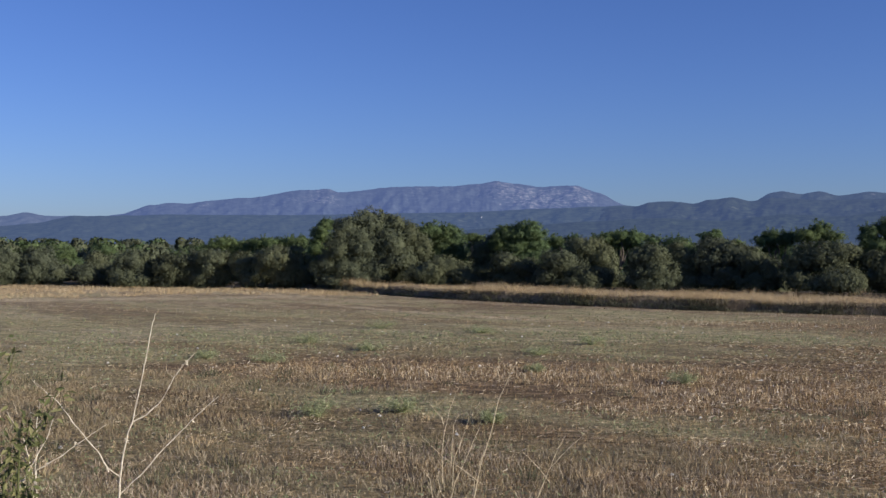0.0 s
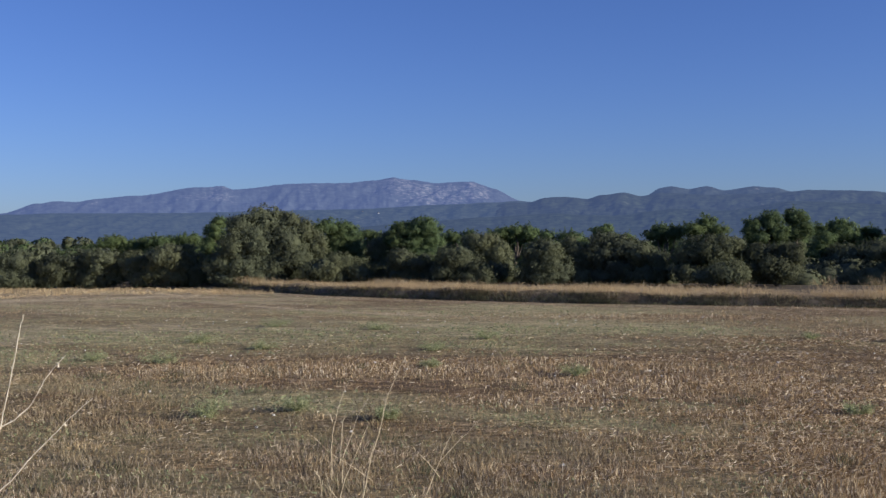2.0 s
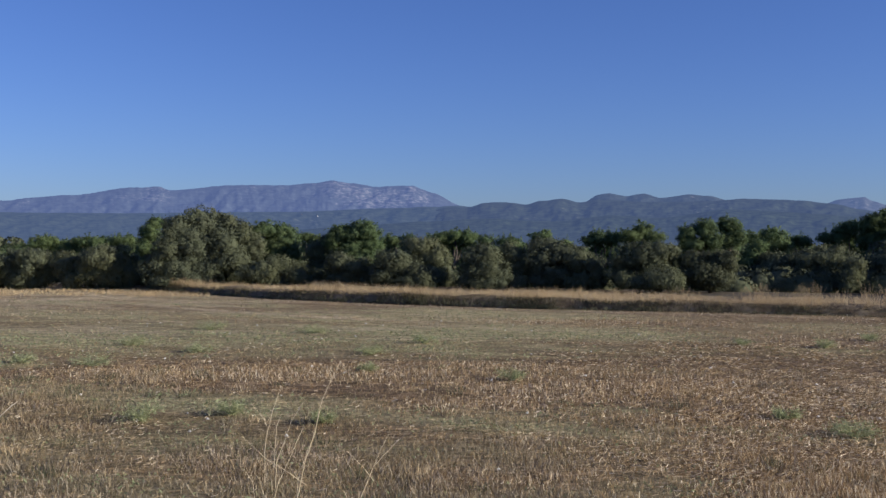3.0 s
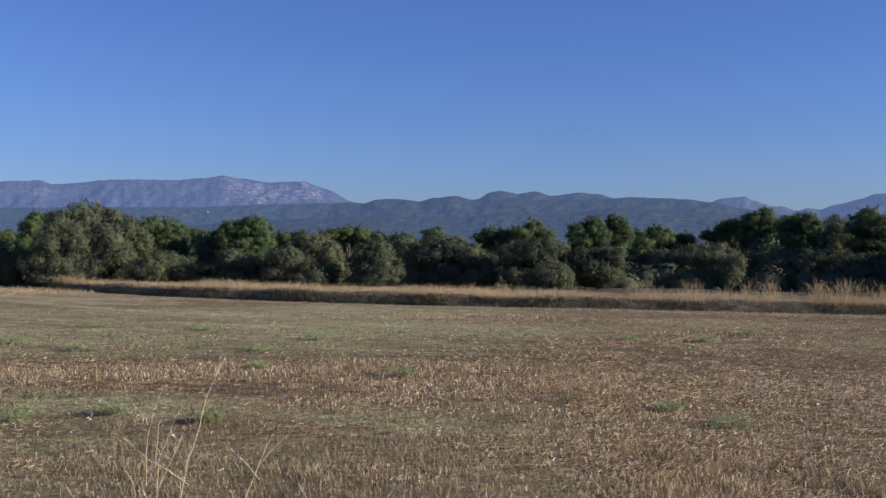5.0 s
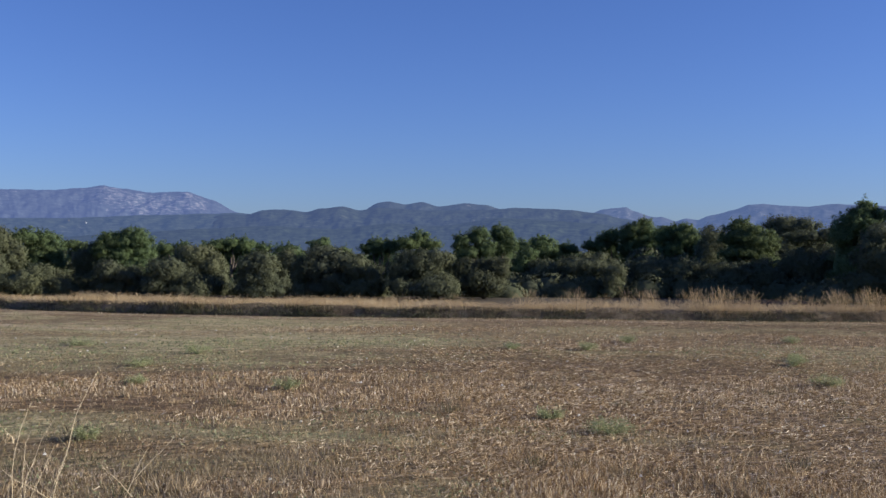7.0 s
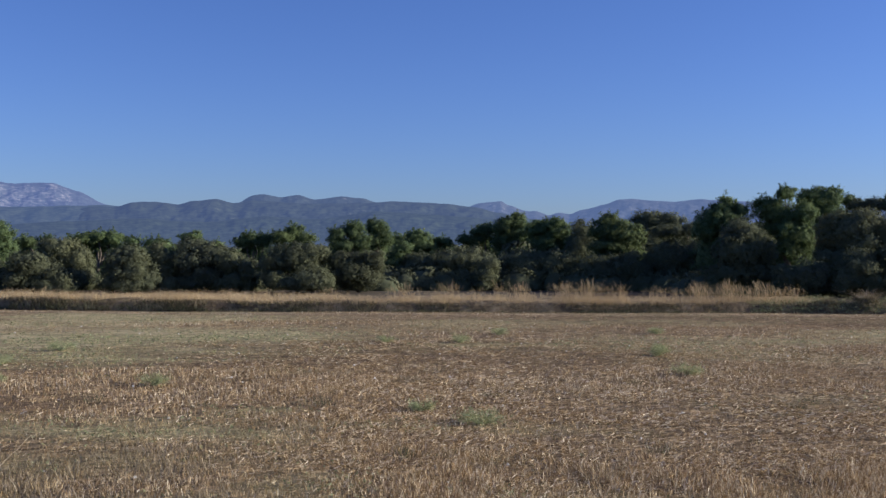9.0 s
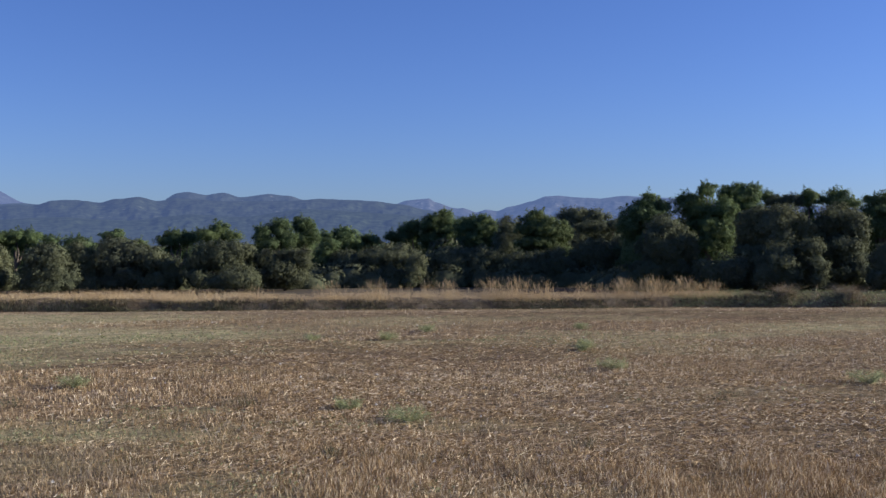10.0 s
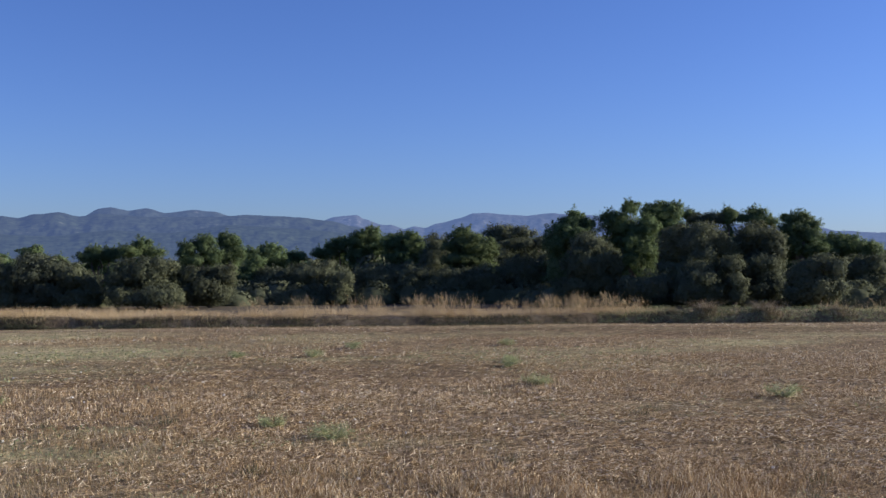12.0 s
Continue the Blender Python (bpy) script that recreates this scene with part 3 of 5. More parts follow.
oak_tree(-26.4, 67, ((0.4, 1.5, 1.6, 1.2), (-0.5, 0.9, 1.2, 0.9),))
oak_tree(-24.4, 66, ((0.4, 1.3, 1.4, 1.1), (-0.5, 0.9, 1.2, 0.8),))
oak_tree(-22.47, 67, ((-0.31, 1.17, 1.09, 0.94), (0.56, 0.89, 1.02, 0.94), (-0.25, 0.41, 1.09, 0.58),))
oak_tree(-21.04, 66, ((-0.10, 1.38, 1.00, 0.86), (-0.41, 0.64, 0.93, 0.71), (0.52, 0.57, 0.79, 0.71),))
pine_tree(-19.84, 73, ((-0.09, 1.62, 0.75, 0.59), (0.43, 1.02, 0.67, 0.51), (-0.34, 0.98, 0.55, 0.63),))
oak_tree(-18.94, 63, ((0.00, 0.67, 0.82, 0.48),))
oak_tree(-18.00, 65, ((0.06, 0.91, 0.77, 0.77), (-0.45, 1.38, 0.63, 0.56), (0.38, 0.34, 0.63, 0.49),))
pine_tree(-17.97, 74, ((0.00, 1.99, 0.80, 0.44),))
oak_tree(-16.51, 62, ((-0.05, 1.42, 0.94, 0.67), (-0.66, 0.81, 0.74, 0.74), (0.60, 0.96, 0.87, 0.87), (0.11, 0.35, 1.28, 0.47),))
pine_tree(-13.54, 72, ((-0.63, 1.81, 0.78, 0.39), (0.63, 2.00, 0.70, 0.39),))
oak_tree(-14.10, 61, ((-0.62, 1.11, 0.86, 0.73), (0.46, 1.20, 0.86, 0.86), (0.78, 0.46, 1.06, 0.59), (-0.62, 0.34, 0.86, 0.46),))
oak_tree(-12.38, 60, ((-0.11, 1.44, 0.91, 0.78), (0.51, 0.83, 0.84, 0.84), (-0.39, 0.39, 0.84, 0.45),))
pine_tree(-11.27, 72, ((-0.60, 2.50, 0.94, 0.43), (0.60, 2.20, 0.86, 0.43),))
oak_tree(-10.68, 59, ((-0.17, 1.26, 0.70, 0.77), (0.17, 0.51, 0.57, 0.54),))
pine_tree(-8.89, 71, ((-0.94, 2.28, 1.08, 0.35), (0.94, 2.36, 1.00, 0.35),))
oak_tree(-8.64, 58, ((-0.41, 1.59, 1.07, 0.75), (0.67, 1.43, 0.69, 0.88), (-1.11, 1.09, 0.63, 0.82), (-0.10, 0.72, 1.00, 0.82), (0.95, 0.66, 0.50, 0.75),))
pine_tree(-6.63, 67, ((0.02, 2.75, 0.62, 0.69), (-0.40, 1.92, 0.65, 0.51), (0.38, 3.40, 0.54, 0.40),))
oak_tree(-3.99, 56, ((-0.09, 3.37, 0.91, 0.79), (1.05, 3.16, 0.79, 0.73), (-1.15, 2.97, 0.73, 0.73), (-1.66, 1.98, 0.79, 0.97), (-0.39, 2.10, 1.03, 1.03), (1.24, 2.10, 0.91, 0.97), (1.96, 2.59, 0.61, 0.73), (-2.40, 1.07, 0.67, 0.85), (-0.99, 0.92, 0.91, 0.79), (0.33, 0.92, 1.03, 0.79), (1.60, 1.32, 0.85, 0.67), (2.63, 1.98, 0.61, 0.79), (-2.04, 0.32, 0.79, 0.39), (-0.09, 0.34, 1.15, 0.33),))
pine_tree(0.17, 59, ((-0.87, 2.94, 0.89, 0.42), (-0.04, 2.68, 0.77, 0.61), (0.38, 2.23, 0.64, 0.70), (-0.17, 1.90, 0.83, 0.70), (0.70, 1.63, 0.42, 0.57),))
oak_tree(0.27, 54.5, ((-0.19, 0.99, 0.89, 0.56), (0.69, 0.57, 0.71, 0.56), (-1.16, 0.78, 0.94, 0.65), (1.19, 0.34, 0.38, 0.35), (-0.54, 0.31, 1.00, 0.32),))
pine_tree(1.78, 68, ((-0.33, 2.65, 0.52, 0.29), (0.33, 2.48, 0.52, 0.29),))
oak_tree(2.31, 58, ((-0.23, 1.55, 0.63, 0.94), (0.34, 1.94, 0.57, 0.75), (-0.11, 0.66, 0.75, 0.63),))
pine_tree(4.12, 57, ((0.50, 2.84, 0.93, 0.59), (-0.63, 2.71, 0.86, 0.52), (0.90, 2.22, 0.74, 0.59), (-0.21, 2.10, 0.77, 0.65), (-1.05, 2.36, 0.46, 0.52), (0.50, 1.62, 1.02, 0.52),))
oak_tree(3.77, 53, ((-0.40, 1.28, 0.66, 0.55), (0.54, 1.01, 0.75, 0.52), (-0.14, 0.49, 0.75, 0.43),))
pine_tree(6.66, 66, ((-0.59, 2.39, 0.68, 0.36), (0.59, 2.40, 0.50, 0.36),))
oak_tree(6.77, 52, ((-0.52, 1.43, 0.82, 0.48), (0.03, 1.02, 0.87, 0.59), (0.94, 0.61, 0.82, 0.53), (-0.99, 0.75, 0.68, 0.59), (0.54, 0.34, 1.18, 0.31),))
oak_tree(8.11, 54, ((-0.27, 2.11, 0.85, 0.50), (0.40, 1.54, 0.79, 0.67), (0.57, 0.68, 0.70, 0.67), (-0.69, 1.68, 0.61, 0.50),))
pine_tree(9.65, 64, ((-0.79, 2.57, 0.87, 0.38), (0.01, 2.71, 0.59, 0.31), (0.78, 2.57, 0.69, 0.45),))
oak_tree(11.25, 51, ((-0.53, 1.58, 0.52, 0.52), (0.14, 1.72, 0.64, 0.52), (0.27, 1.04, 0.80, 0.64), (-0.53, 0.90, 0.52, 0.64), (0.78, 0.63, 0.52, 0.52), (-0.13, 0.36, 0.94, 0.30),))
pine_tree(12.31, 64, ((-1.06, 2.41, 0.59, 0.35), (0.26, 2.41, 0.62, 0.28), (0.80, 2.24, 0.45, 0.31),))
oak_tree(13.05, 52, ((-0.26, 1.71, 0.59, 0.59), (-0.14, 1.01, 0.59, 0.59), (0.41, 1.29, 0.42, 0.76), (-0.00, 0.40, 0.59, 0.37),))
pine_tree(14.94, 65, ((-0.64, 2.70, 0.67, 0.35), (0.64, 2.25, 0.67, 0.28),))
oak_tree(14.81, 51.5, ((-0.22, 2.10, 0.75, 0.42), (-0.50, 1.44, 0.64, 0.64), (0.61, 1.72, 0.75, 0.64), (0.33, 0.75, 0.92, 0.59), (-0.22, 0.41, 0.64, 0.36),))
oak_tree(17.06, 51, ((-0.58, 1.45, 0.69, 0.58), (0.25, 1.04, 0.50, 0.75), (-0.30, 0.49, 0.91, 0.47), (0.63, 0.40, 0.19, 0.36),))
pine_tree(17.70, 63, ((-0.44, 2.49, 0.78, 0.34), (0.61, 2.60, 0.61, 0.44), (-0.17, 2.77, 0.51, 0.27),))
pine_tree(19.83, 62, ((-0.02, 3.13, 0.54, 0.47), (-0.66, 2.76, 0.64, 0.37), (0.68, 2.67, 0.60, 0.27),))
oak_tree(20.05, 50, ((-0.99, 1.47, 0.65, 0.68), (-0.18, 1.61, 0.68, 0.62), (0.74, 1.88, 0.73, 0.46), (0.39, 1.28, 0.76, 0.60), (1.15, 1.72, 0.35, 0.46), (-1.12, 0.63, 0.70, 0.49),))
oak_tree(20.83, 48.5, ((0.07, 0.63, 0.87, 0.45), (-0.80, 0.49, 0.53, 0.32), (0.73, 0.53, 0.29, 0.39),))
pine_tree(22.86, 54, ((-0.69, 2.73, 0.44, 0.50), (0.07, 3.00, 0.50, 0.50), (0.63, 2.44, 0.50, 0.44), (0.36, 3.17, 0.38, 0.38), (-0.37, 2.26, 0.56, 0.35),))
pine_tree(24.41, 58, ((-0.09, 3.24, 0.66, 0.53), (0.34, 2.77, 0.47, 0.60), (-0.25, 2.43, 0.53, 0.47),))
oak_tree(23.34, 50, ((-0.61, 1.48, 0.68, 0.46), (0.31, 1.48, 0.62, 0.57), (0.85, 1.48, 0.43, 0.62), (-0.09, 0.80, 0.79, 0.57), (-0.91, 0.77, 0.41, 0.46), (0.45, 0.64, 0.68, 0.46),))
pine_tree(25.55, 56, ((0.01, 1.70, 0.52, 0.45), (-0.29, 1.24, 0.52, 0.39), (0.28, 2.15, 0.39, 0.33),))
pine_tree(26.29, 65, ((0.33, 2.81, 0.81, 0.46), (-0.86, 2.63, 0.60, 0.39), (0.54, 2.29, 0.88, 0.39),))
pine_tree(28.27, 66, ((-0.82, 2.47, 0.46, 0.32), (-0.26, 2.50, 0.54, 0.32), (1.08, 2.68, 0.54, 0.29),))
oak_tree(28.70, 55, ((-0.24, 1.57, 1.04, 0.63), (0.87, 1.43, 0.95, 0.74), (-1.12, 0.56, 1.01, 0.66), (0.49, 0.57, 1.13, 0.66),))
oak_tree(26.21, 55.5, ((0.45, 1.26, 1.08, 0.63), (-0.45, 0.51, 1.02, 0.57),))
oak_tree(30.39, 53.5, ((0.18, 1.34, 0.49, 0.43), (0.04, 0.74, 0.43, 0.49), (-0.22, 0.31, 0.38, 0.26),))
pine_tree(29.95, 66, ((0.33, 3.18, 0.75, 0.46), (-0.33, 2.65, 0.75, 0.39),))
pine_tree(31.76, 65, ((0.01, 3.68, 0.81, 0.46), (-0.67, 3.34, 0.74, 0.53), (-0.32, 2.65, 1.02, 0.53), (0.66, 3.16, 0.74, 0.60), (0.32, 4.03, 0.46, 0.28),))
pine_tree(34.03, 63, ((-0.84, 3.30, 0.78, 0.51), (0.10, 3.63, 0.72, 0.34), (0.30, 3.14, 0.72, 0.51), (-0.51, 2.47, 0.92, 0.44), (0.95, 2.47, 0.58, 0.44),))
oak_tree(32.76, 55.5, ((-0.37, 1.29, 1.14, 0.75), (1.35, 1.30, 1.26, 0.75), (0.49, 0.59, 1.14, 0.57), (-1.47, 0.54, 0.66, 0.54),))
oak_tree(35.49, 59, ((0.12, 2.95, 0.67, 0.80), (-0.12, 2.12, 0.70, 0.64),))
pine_tree(37.57, 56, ((-0.47, 3.62, 0.67, 0.39), (0.06, 3.06, 1.00, 0.58), (0.61, 2.60, 0.64, 0.45), (-0.89, 3.03, 0.64, 0.64), (0.95, 2.77, 0.42, 0.39), (-0.47, 2.30, 1.03, 0.33), (0.23, 2.16, 0.67, 0.24),))
oak_tree(39.37, 63, ((-0.23, 3.78, 0.96, 0.58), (0.87, 3.77, 0.85, 0.44), (-0.63, 3.23, 0.55, 0.61),))
oak_tree(40.78, 58, ((-0.50, 3.11, 1.00, 0.31), (0.50, 3.20, 0.53, 0.31),))
oak_tree(37.34, 55.5, ((-0.83, 1.03, 1.32, 0.84), (0.83, 1.04, 1.14, 0.90),))
oak_tree(40.96, 56, ((-0.78, 1.39, 1.21, 1.03), (0.78, 1.35, 1.09, 1.09),))
pine_tree(43.08, 54, ((0.09, 4.23, 0.64, 0.38), (-0.37, 3.66, 0.85, 0.61), (0.81, 4.08, 0.38, 0.35), (-0.95, 3.08, 0.67, 0.56), (0.35, 3.51, 0.76, 0.56), (0.07, 4.64, 0.26, 0.15),))
oak_tree(44.32, 50.5, ((-0.29, 2.88, 0.87, 0.60), (0.46, 2.34, 0.66, 0.79), (0.88, 1.80, 0.38, 0.68), (-0.45, 1.96, 1.04, 0.85), (0.24, 1.15, 0.98, 0.68), (-0.83, 0.88, 0.98, 0.52),))
pine_tree(46.26, 54.5, ((-0.91, 4.38, 0.65, 0.38), (-0.08, 4.96, 0.47, 0.38), (-0.48, 3.94, 1.00, 0.56), (0.08, 3.07, 0.94, 0.74), (0.65, 2.63, 0.59, 0.62), (-0.06, 2.20, 0.77, 0.44), (0.80, 3.93, 0.53, 0.68),))
oak_tree(46.85, 49, ((0.34, 1.03, 0.66, 0.64), (-0.40, 0.90, 0.66, 0.50), (0.85, 0.90, 0.40, 0.64), (-0.79, 1.26, 0.29, 0.34),))
pine_tree(47.90, 57, ((-0.07, 4.76, 0.93, 0.52), (-0.66, 4.77, 0.56, 0.52), (0.50, 4.91, 0.52, 0.40), (0.23, 4.15, 0.80, 0.40),))
pine_tree(49.30, 60.5, ((-0.20, 4.80, 0.43, 0.26), (0.20, 4.51, 0.39, 0.26),))
oak_tree(49.83, 51, ((-0.60, 3.16, 1.05, 0.69), (0.31, 3.26, 0.94, 0.75), (-1.23, 2.74, 0.77, 0.69), (1.09, 2.86, 0.55, 0.64), (0.08, 2.46, 1.05, 0.69), (1.34, 2.33, 0.66, 0.52), (-1.00, 1.69, 0.99, 0.61),))
oak_tree(50.00, 58, ((0.30, 4.47, 0.82, 0.31), (-0.30, 4.36, 0.50, 0.25),))
oak_tree(49.82, 49, ((-0.03, 1.30, 0.85, 0.74), (-0.53, 0.80, 0.61, 0.53), (0.47, 0.81, 0.61, 0.53), (0.10, 1.81, 0.45, 0.40),))
oak_tree(51.61, 49.3, ((0.15, 1.19, 0.45, 0.72), (0.05, 0.58, 0.40, 0.40), (-0.19, 1.96, 0.48, 0.40),))
pine_tree(51.27, 58, ((0.07, 4.73, 0.38, 0.28), (-0.07, 4.43, 0.57, 0.28),))
pine_tree(52.64, 58.5, ((0.10, 4.73, 0.51, 0.35), (0.39, 4.30, 0.76, 0.35), (-0.48, 4.47, 0.48, 0.25),))
oak_tree(53.03, 51.5, ((-0.20, 3.42, 0.86, 0.53), (0.43, 2.99, 0.61, 0.64), (-0.79, 3.02, 0.50, 0.50), (0.68, 2.59, 0.39, 0.53), (0.02, 2.06, 0.75, 0.53), (0.15, 1.42, 0.81, 0.64), (-0.24, 0.75, 0.72, 0.47), (0.55, 0.86, 0.50, 0.53), (-0.59, 1.68, 0.50, 0.64),))
pine_tree(55.03, 54.5, ((-0.55, 4.26, 0.47, 0.24), (0.00, 4.14, 0.59, 0.27), (0.50, 3.91, 0.35, 0.18), (-0.08, 4.42, 0.24, 0.15), (-0.53, 3.72, 0.77, 0.38), (0.26, 3.44, 0.65, 0.38), (-0.67, 2.89, 0.74, 0.56), (0.26, 2.74, 0.71, 0.38), (0.81, 2.74, 0.35, 0.21),))
oak_tree(55.77, 48.5, ((0.77, 1.82, 0.42, 0.45), (0.33, 2.07, 0.47, 0.34), (-0.48, 1.47, 0.89, 0.55), (-0.16, 0.86, 1.05, 0.55), (0.77, 1.08, 0.39, 0.68), (-0.84, 0.73, 0.58, 0.39), (-0.39, 1.94, 0.68, 0.34),))
pine_tree(57.13, 61, ((-0.56, 3.26, 0.83, 0.43), (0.33, 2.94, 0.99, 0.56), (1.04, 2.63, 0.66, 0.50), (-0.82, 2.80, 0.63, 0.43),))
oak_tree(58.04, 55, ((-0.42, 1.77, 0.80, 0.66), (0.49, 1.77, 0.66, 0.74), (-0.07, 0.89, 1.07, 0.66),))


def back_woods():
    """The wood that goes on behind the front trees, out over the plain."""
    rng = np.random.default_rng(77)
    pieces, faced = [], []
    for k in range(520):
        far = k / 520
        d = 62 + 440 * far**2.0 + rng.uniform(-4, 8)
        az = rng.uniform(-32, 66)
        a = radians(az)
        x, y = d * math.sin(a), d * math.cos(a)
        if behind_edge(x, y) < 9 or (az < -5 and d < 74):
            continue
        r = rng.uniform(1.1, 1.9) * (1 + 0.8 * far)
        skyline = 2.2 + d * math.tan(radians(float(np.interp(az, (-30, -6, 0, 18, 26, 31, 34, 40, 50, 56, 60), (0.3, 0.35, 0.15, 0.12, 0.2, 0.3, 0.9, 1.25, 1.5, 0.9, 0.5)))))
        z = skyline - 0.85 * r - rng.uniform(0, 0.9)
        c = np.array((x, y, 0.3 + z))
        count = int(440 - 240 * far)
        way = unit(rng.normal(size=(count, 3)))
        bump = 0.75 + 0.35 * layered(way[:, 0] * 2.2 + k, way[:, 2] * 2.2 + way[:, 1], k)
        size = 0.17 * (1 + 2.6 * far)
        pieces.append(leaf_cards(c + way * np.array((r, r, r * 0.8)) * bump[:, None], way, size * 1.6, size, rng))
        pieces.append(leaf_cards(c - (0, 0, z * 0.5) + way[:120] * np.array((r, r, z * 0.55)), way[:120], size * 2.4, size * 2, rng))
        faced += [np.repeat(way, 3, 0), np.repeat(way[:120], 3, 0)]
    v, f = joined(pieces)
    v[:, 2] = np.maximum(v[:, 2], 0.3)
    me = mesh_of("back_woods", v, f, [OAK_LEAF, PINE_LEAF])
    me.polygons.foreach_set("material_index", (layered(v[f[:, 0], 0] / 9, v[f[:, 0], 1] / 9, 4) > 0.57).astype(np.int32))
    tagged(new("back_woods", rounded(me, np.concatenate(faced))), "mixed green wood stretching away over the plain", "wood", kind="stuff")


back_woods()


def undergrowth():
    """Low dark bushes that close the foot of the wood between and behind the front trees."""
    rng = np.random.default_rng(78)
    pieces, faced = [], []
    for k in range(200):
        az = -30 + 92 * (k + rng.random()) / 200
        d = float(np.interp(az, (-30, -14, -6, 8, 22, 26, 40, 42, 60), (69, 65, 59, 55, 52, 53, 53, 49.8, 52))) + rng.uniform(0, 3)
        a = radians(az)
        r, tall = rng.uniform(0.8, 1.3), rng.uniform(0.7, 1.4)
        c = np.array((d * math.sin(a), d * math.cos(a), 0.3))
        way = unit(rng.normal(size=(430, 3)))
        way[:, 2] = np.abs(way[:, 2])
        bump = 0.7 + 0.5 * lumps(way, 2.4, k, 3)
        pieces.append(leaf_cards(c + way * np.array((r, r, tall)) * bump[:, None], way, 0.13, 0.085, rng, 0.4))
        core = BALL[0] * np.array((r, r, tall)) * (0.5 + 0.4 * lumps(BALL[0], 2.4, k, 3))[:, None]
        core[:, 2] = np.maximum(core[:, 2], -0.1)
        pieces.append((c + core, BALL[1]))
        faced += [np.repeat(way, 3, 0), BALL[0]]
    v, f = joined(pieces)
    tagged(new("undergrowth", rounded(mesh_of("undergrowth", v, f, OAK_LEAF), np.concatenate(faced))), "dark low bushes closing the foot of the wood", "bushes", kind="stuff")


undergrowth()


# ---- what grows and lies on the field ----
def polar_places(count, r0, r1, az0, az1, rng):
    r = np.sqrt(rng.uniform(r0 * r0, r1 * r1, count))
    a = np.radians(rng.uniform(az0, az1, count))
    return r * np.sin(a), r * np.cos(a)


def in_rows(x, y, rng):
    """Moves places on to drill rows 16 cm apart that run along the field's far edge."""
    u, v = x * 0.867 - y * 0.498, x * 0.498 + y * 0.867
    v = np.round(v / 0.16) * 0.16 + rng.normal(size=len(v)) * 0.02
    return u * 0.867 + v * 0.498, -u * 0.498 + v * 0.867


def stubble():
    rng = np.random.default_rng(5)
    pieces, pale = [], []
    for r0, r1, count, width, tall in ((7.5, 14, 70000, 0.006, 0.065), (14, 22, 90000, 0.008, 0.07), (22, 36, 84000, 0.010, 0.07), (36, 56, 34000, 0.012, 0.06)):
        x, y = in_rows(*polar_places(count, r0, r1, -30, 64, rng), rng)
        straw, green = cover(x, y)
        keep = (rng.random(count) < 0.06 + 0.95 * straw * (1 - 0.7 * green)) & (behind_edge(x, y) < -0.1)
        thin = smooth(20, 30, np.degrees(np.arctan2(x, y))) * smooth(11, 12.5, np.hypot(x, y)) * (1 - smooth(19, 22, np.hypot(x, y)))
        keep &= rng.random(count) > 0.6 * thin
        x, y, straw = x[keep], y[keep], straw[keep]
        h = tall * rng.uniform(0.35, 1.25, len(x)) * (0.55 + 0.55 * straw)
        foot = np.stack([x, y, land(x, y) - 0.02], 1)
        lean = rng.normal(size=(len(x), 3)) * 0.42
        lean[:, 2] = 1
        tip, wide = foot + unit(lean) * h[:, None], width * rng.uniform(0.6, 1.3, len(x))
        thick = straw + rng.normal(size=len(x)) * 0.12 > 1.08
        pieces.append(stalk_cards(foot[~thick], tip[~thick], wide[~thick], rng))
        pale.append(stalk_cards(foot[thick], tip[thick] + (0, 0, 0.015), wide[thick] * 1.2, rng))
    tagged(new("pale_stubble", mesh_of("pale_stubble", *joined(pale), LITTER)), "thicker pale golden stubble in broad swaths", "stubble", kind="stuff")
    me = mesh_of("stubble", *joined(pieces), STRAW)
    tagged(new("stubble", me), "short cut straw stubble standing in the field", "stubble", kind="stuff")


def straw_litter():
    rng = np.random.default_rng(6)
    pieces = []
    for r0, r1, az0, count, width, ln in ((7.5, 15, -30, 170000, 0.0055, 0.055), (15, 28, -30, 180000, 0.0085, 0.06), (28, 54, -30, 40000, 0.008, 0.09), (10.5, 20, 22, 80000, 0.0075, 0.065)):
        x, y = polar_places(count, r0, r1, az0, 64, rng)
        straw, green = cover(x, y)
        clump = layered(x / 1.1, y / 1.1, 55, 3)
        keep = (rng.random(count) < (0.16 + 0.9 * smooth(0.36, 0.64, clump)) * (1 - 0.8 * np.minimum(green, 1)) * (0.2 + 0.8 * smooth(10, 30, np.degrees(np.arctan2(x, y))))) & (behind_edge(x, y) < 0)
        x, y = x[keep], y[keep]
        way = rng.uniform(0, 2 * np.pi, len(x))
        half = ln * rng.uniform(0.25, 0.9, len(x))
        rise = np.abs(rng.normal(size=len(x))) * 0.3 * half
        foot = np.stack([x - np.cos(way) * half, y - np.sin(way) * half, land(x, y) + 0.015], 1)
        tip = np.stack([x + np.cos(way) * half, y + np.sin(way) * half, land(x, y) + 0.02 + rise], 1)
        side = unit(np.stack([-np.sin(way), np.cos(way), rng.uniform(0, 2.2, len(x))], 1)) * (width * rng.uniform(0.5, 1.2, len(x)))[:, None] / 2
        v = np.stack([foot - side, tip - side, tip + side, foot + side], 1).reshape(-1, 3)
        pieces.append((v, np.arange(len(v)).reshape(-1, 4)))
    me = mesh_of("straw_litter", *joined(pieces), LITTER)
    tagged(new("straw_litter", me), "loose pale straw lying over the stubble", "straw", kind="stuff")


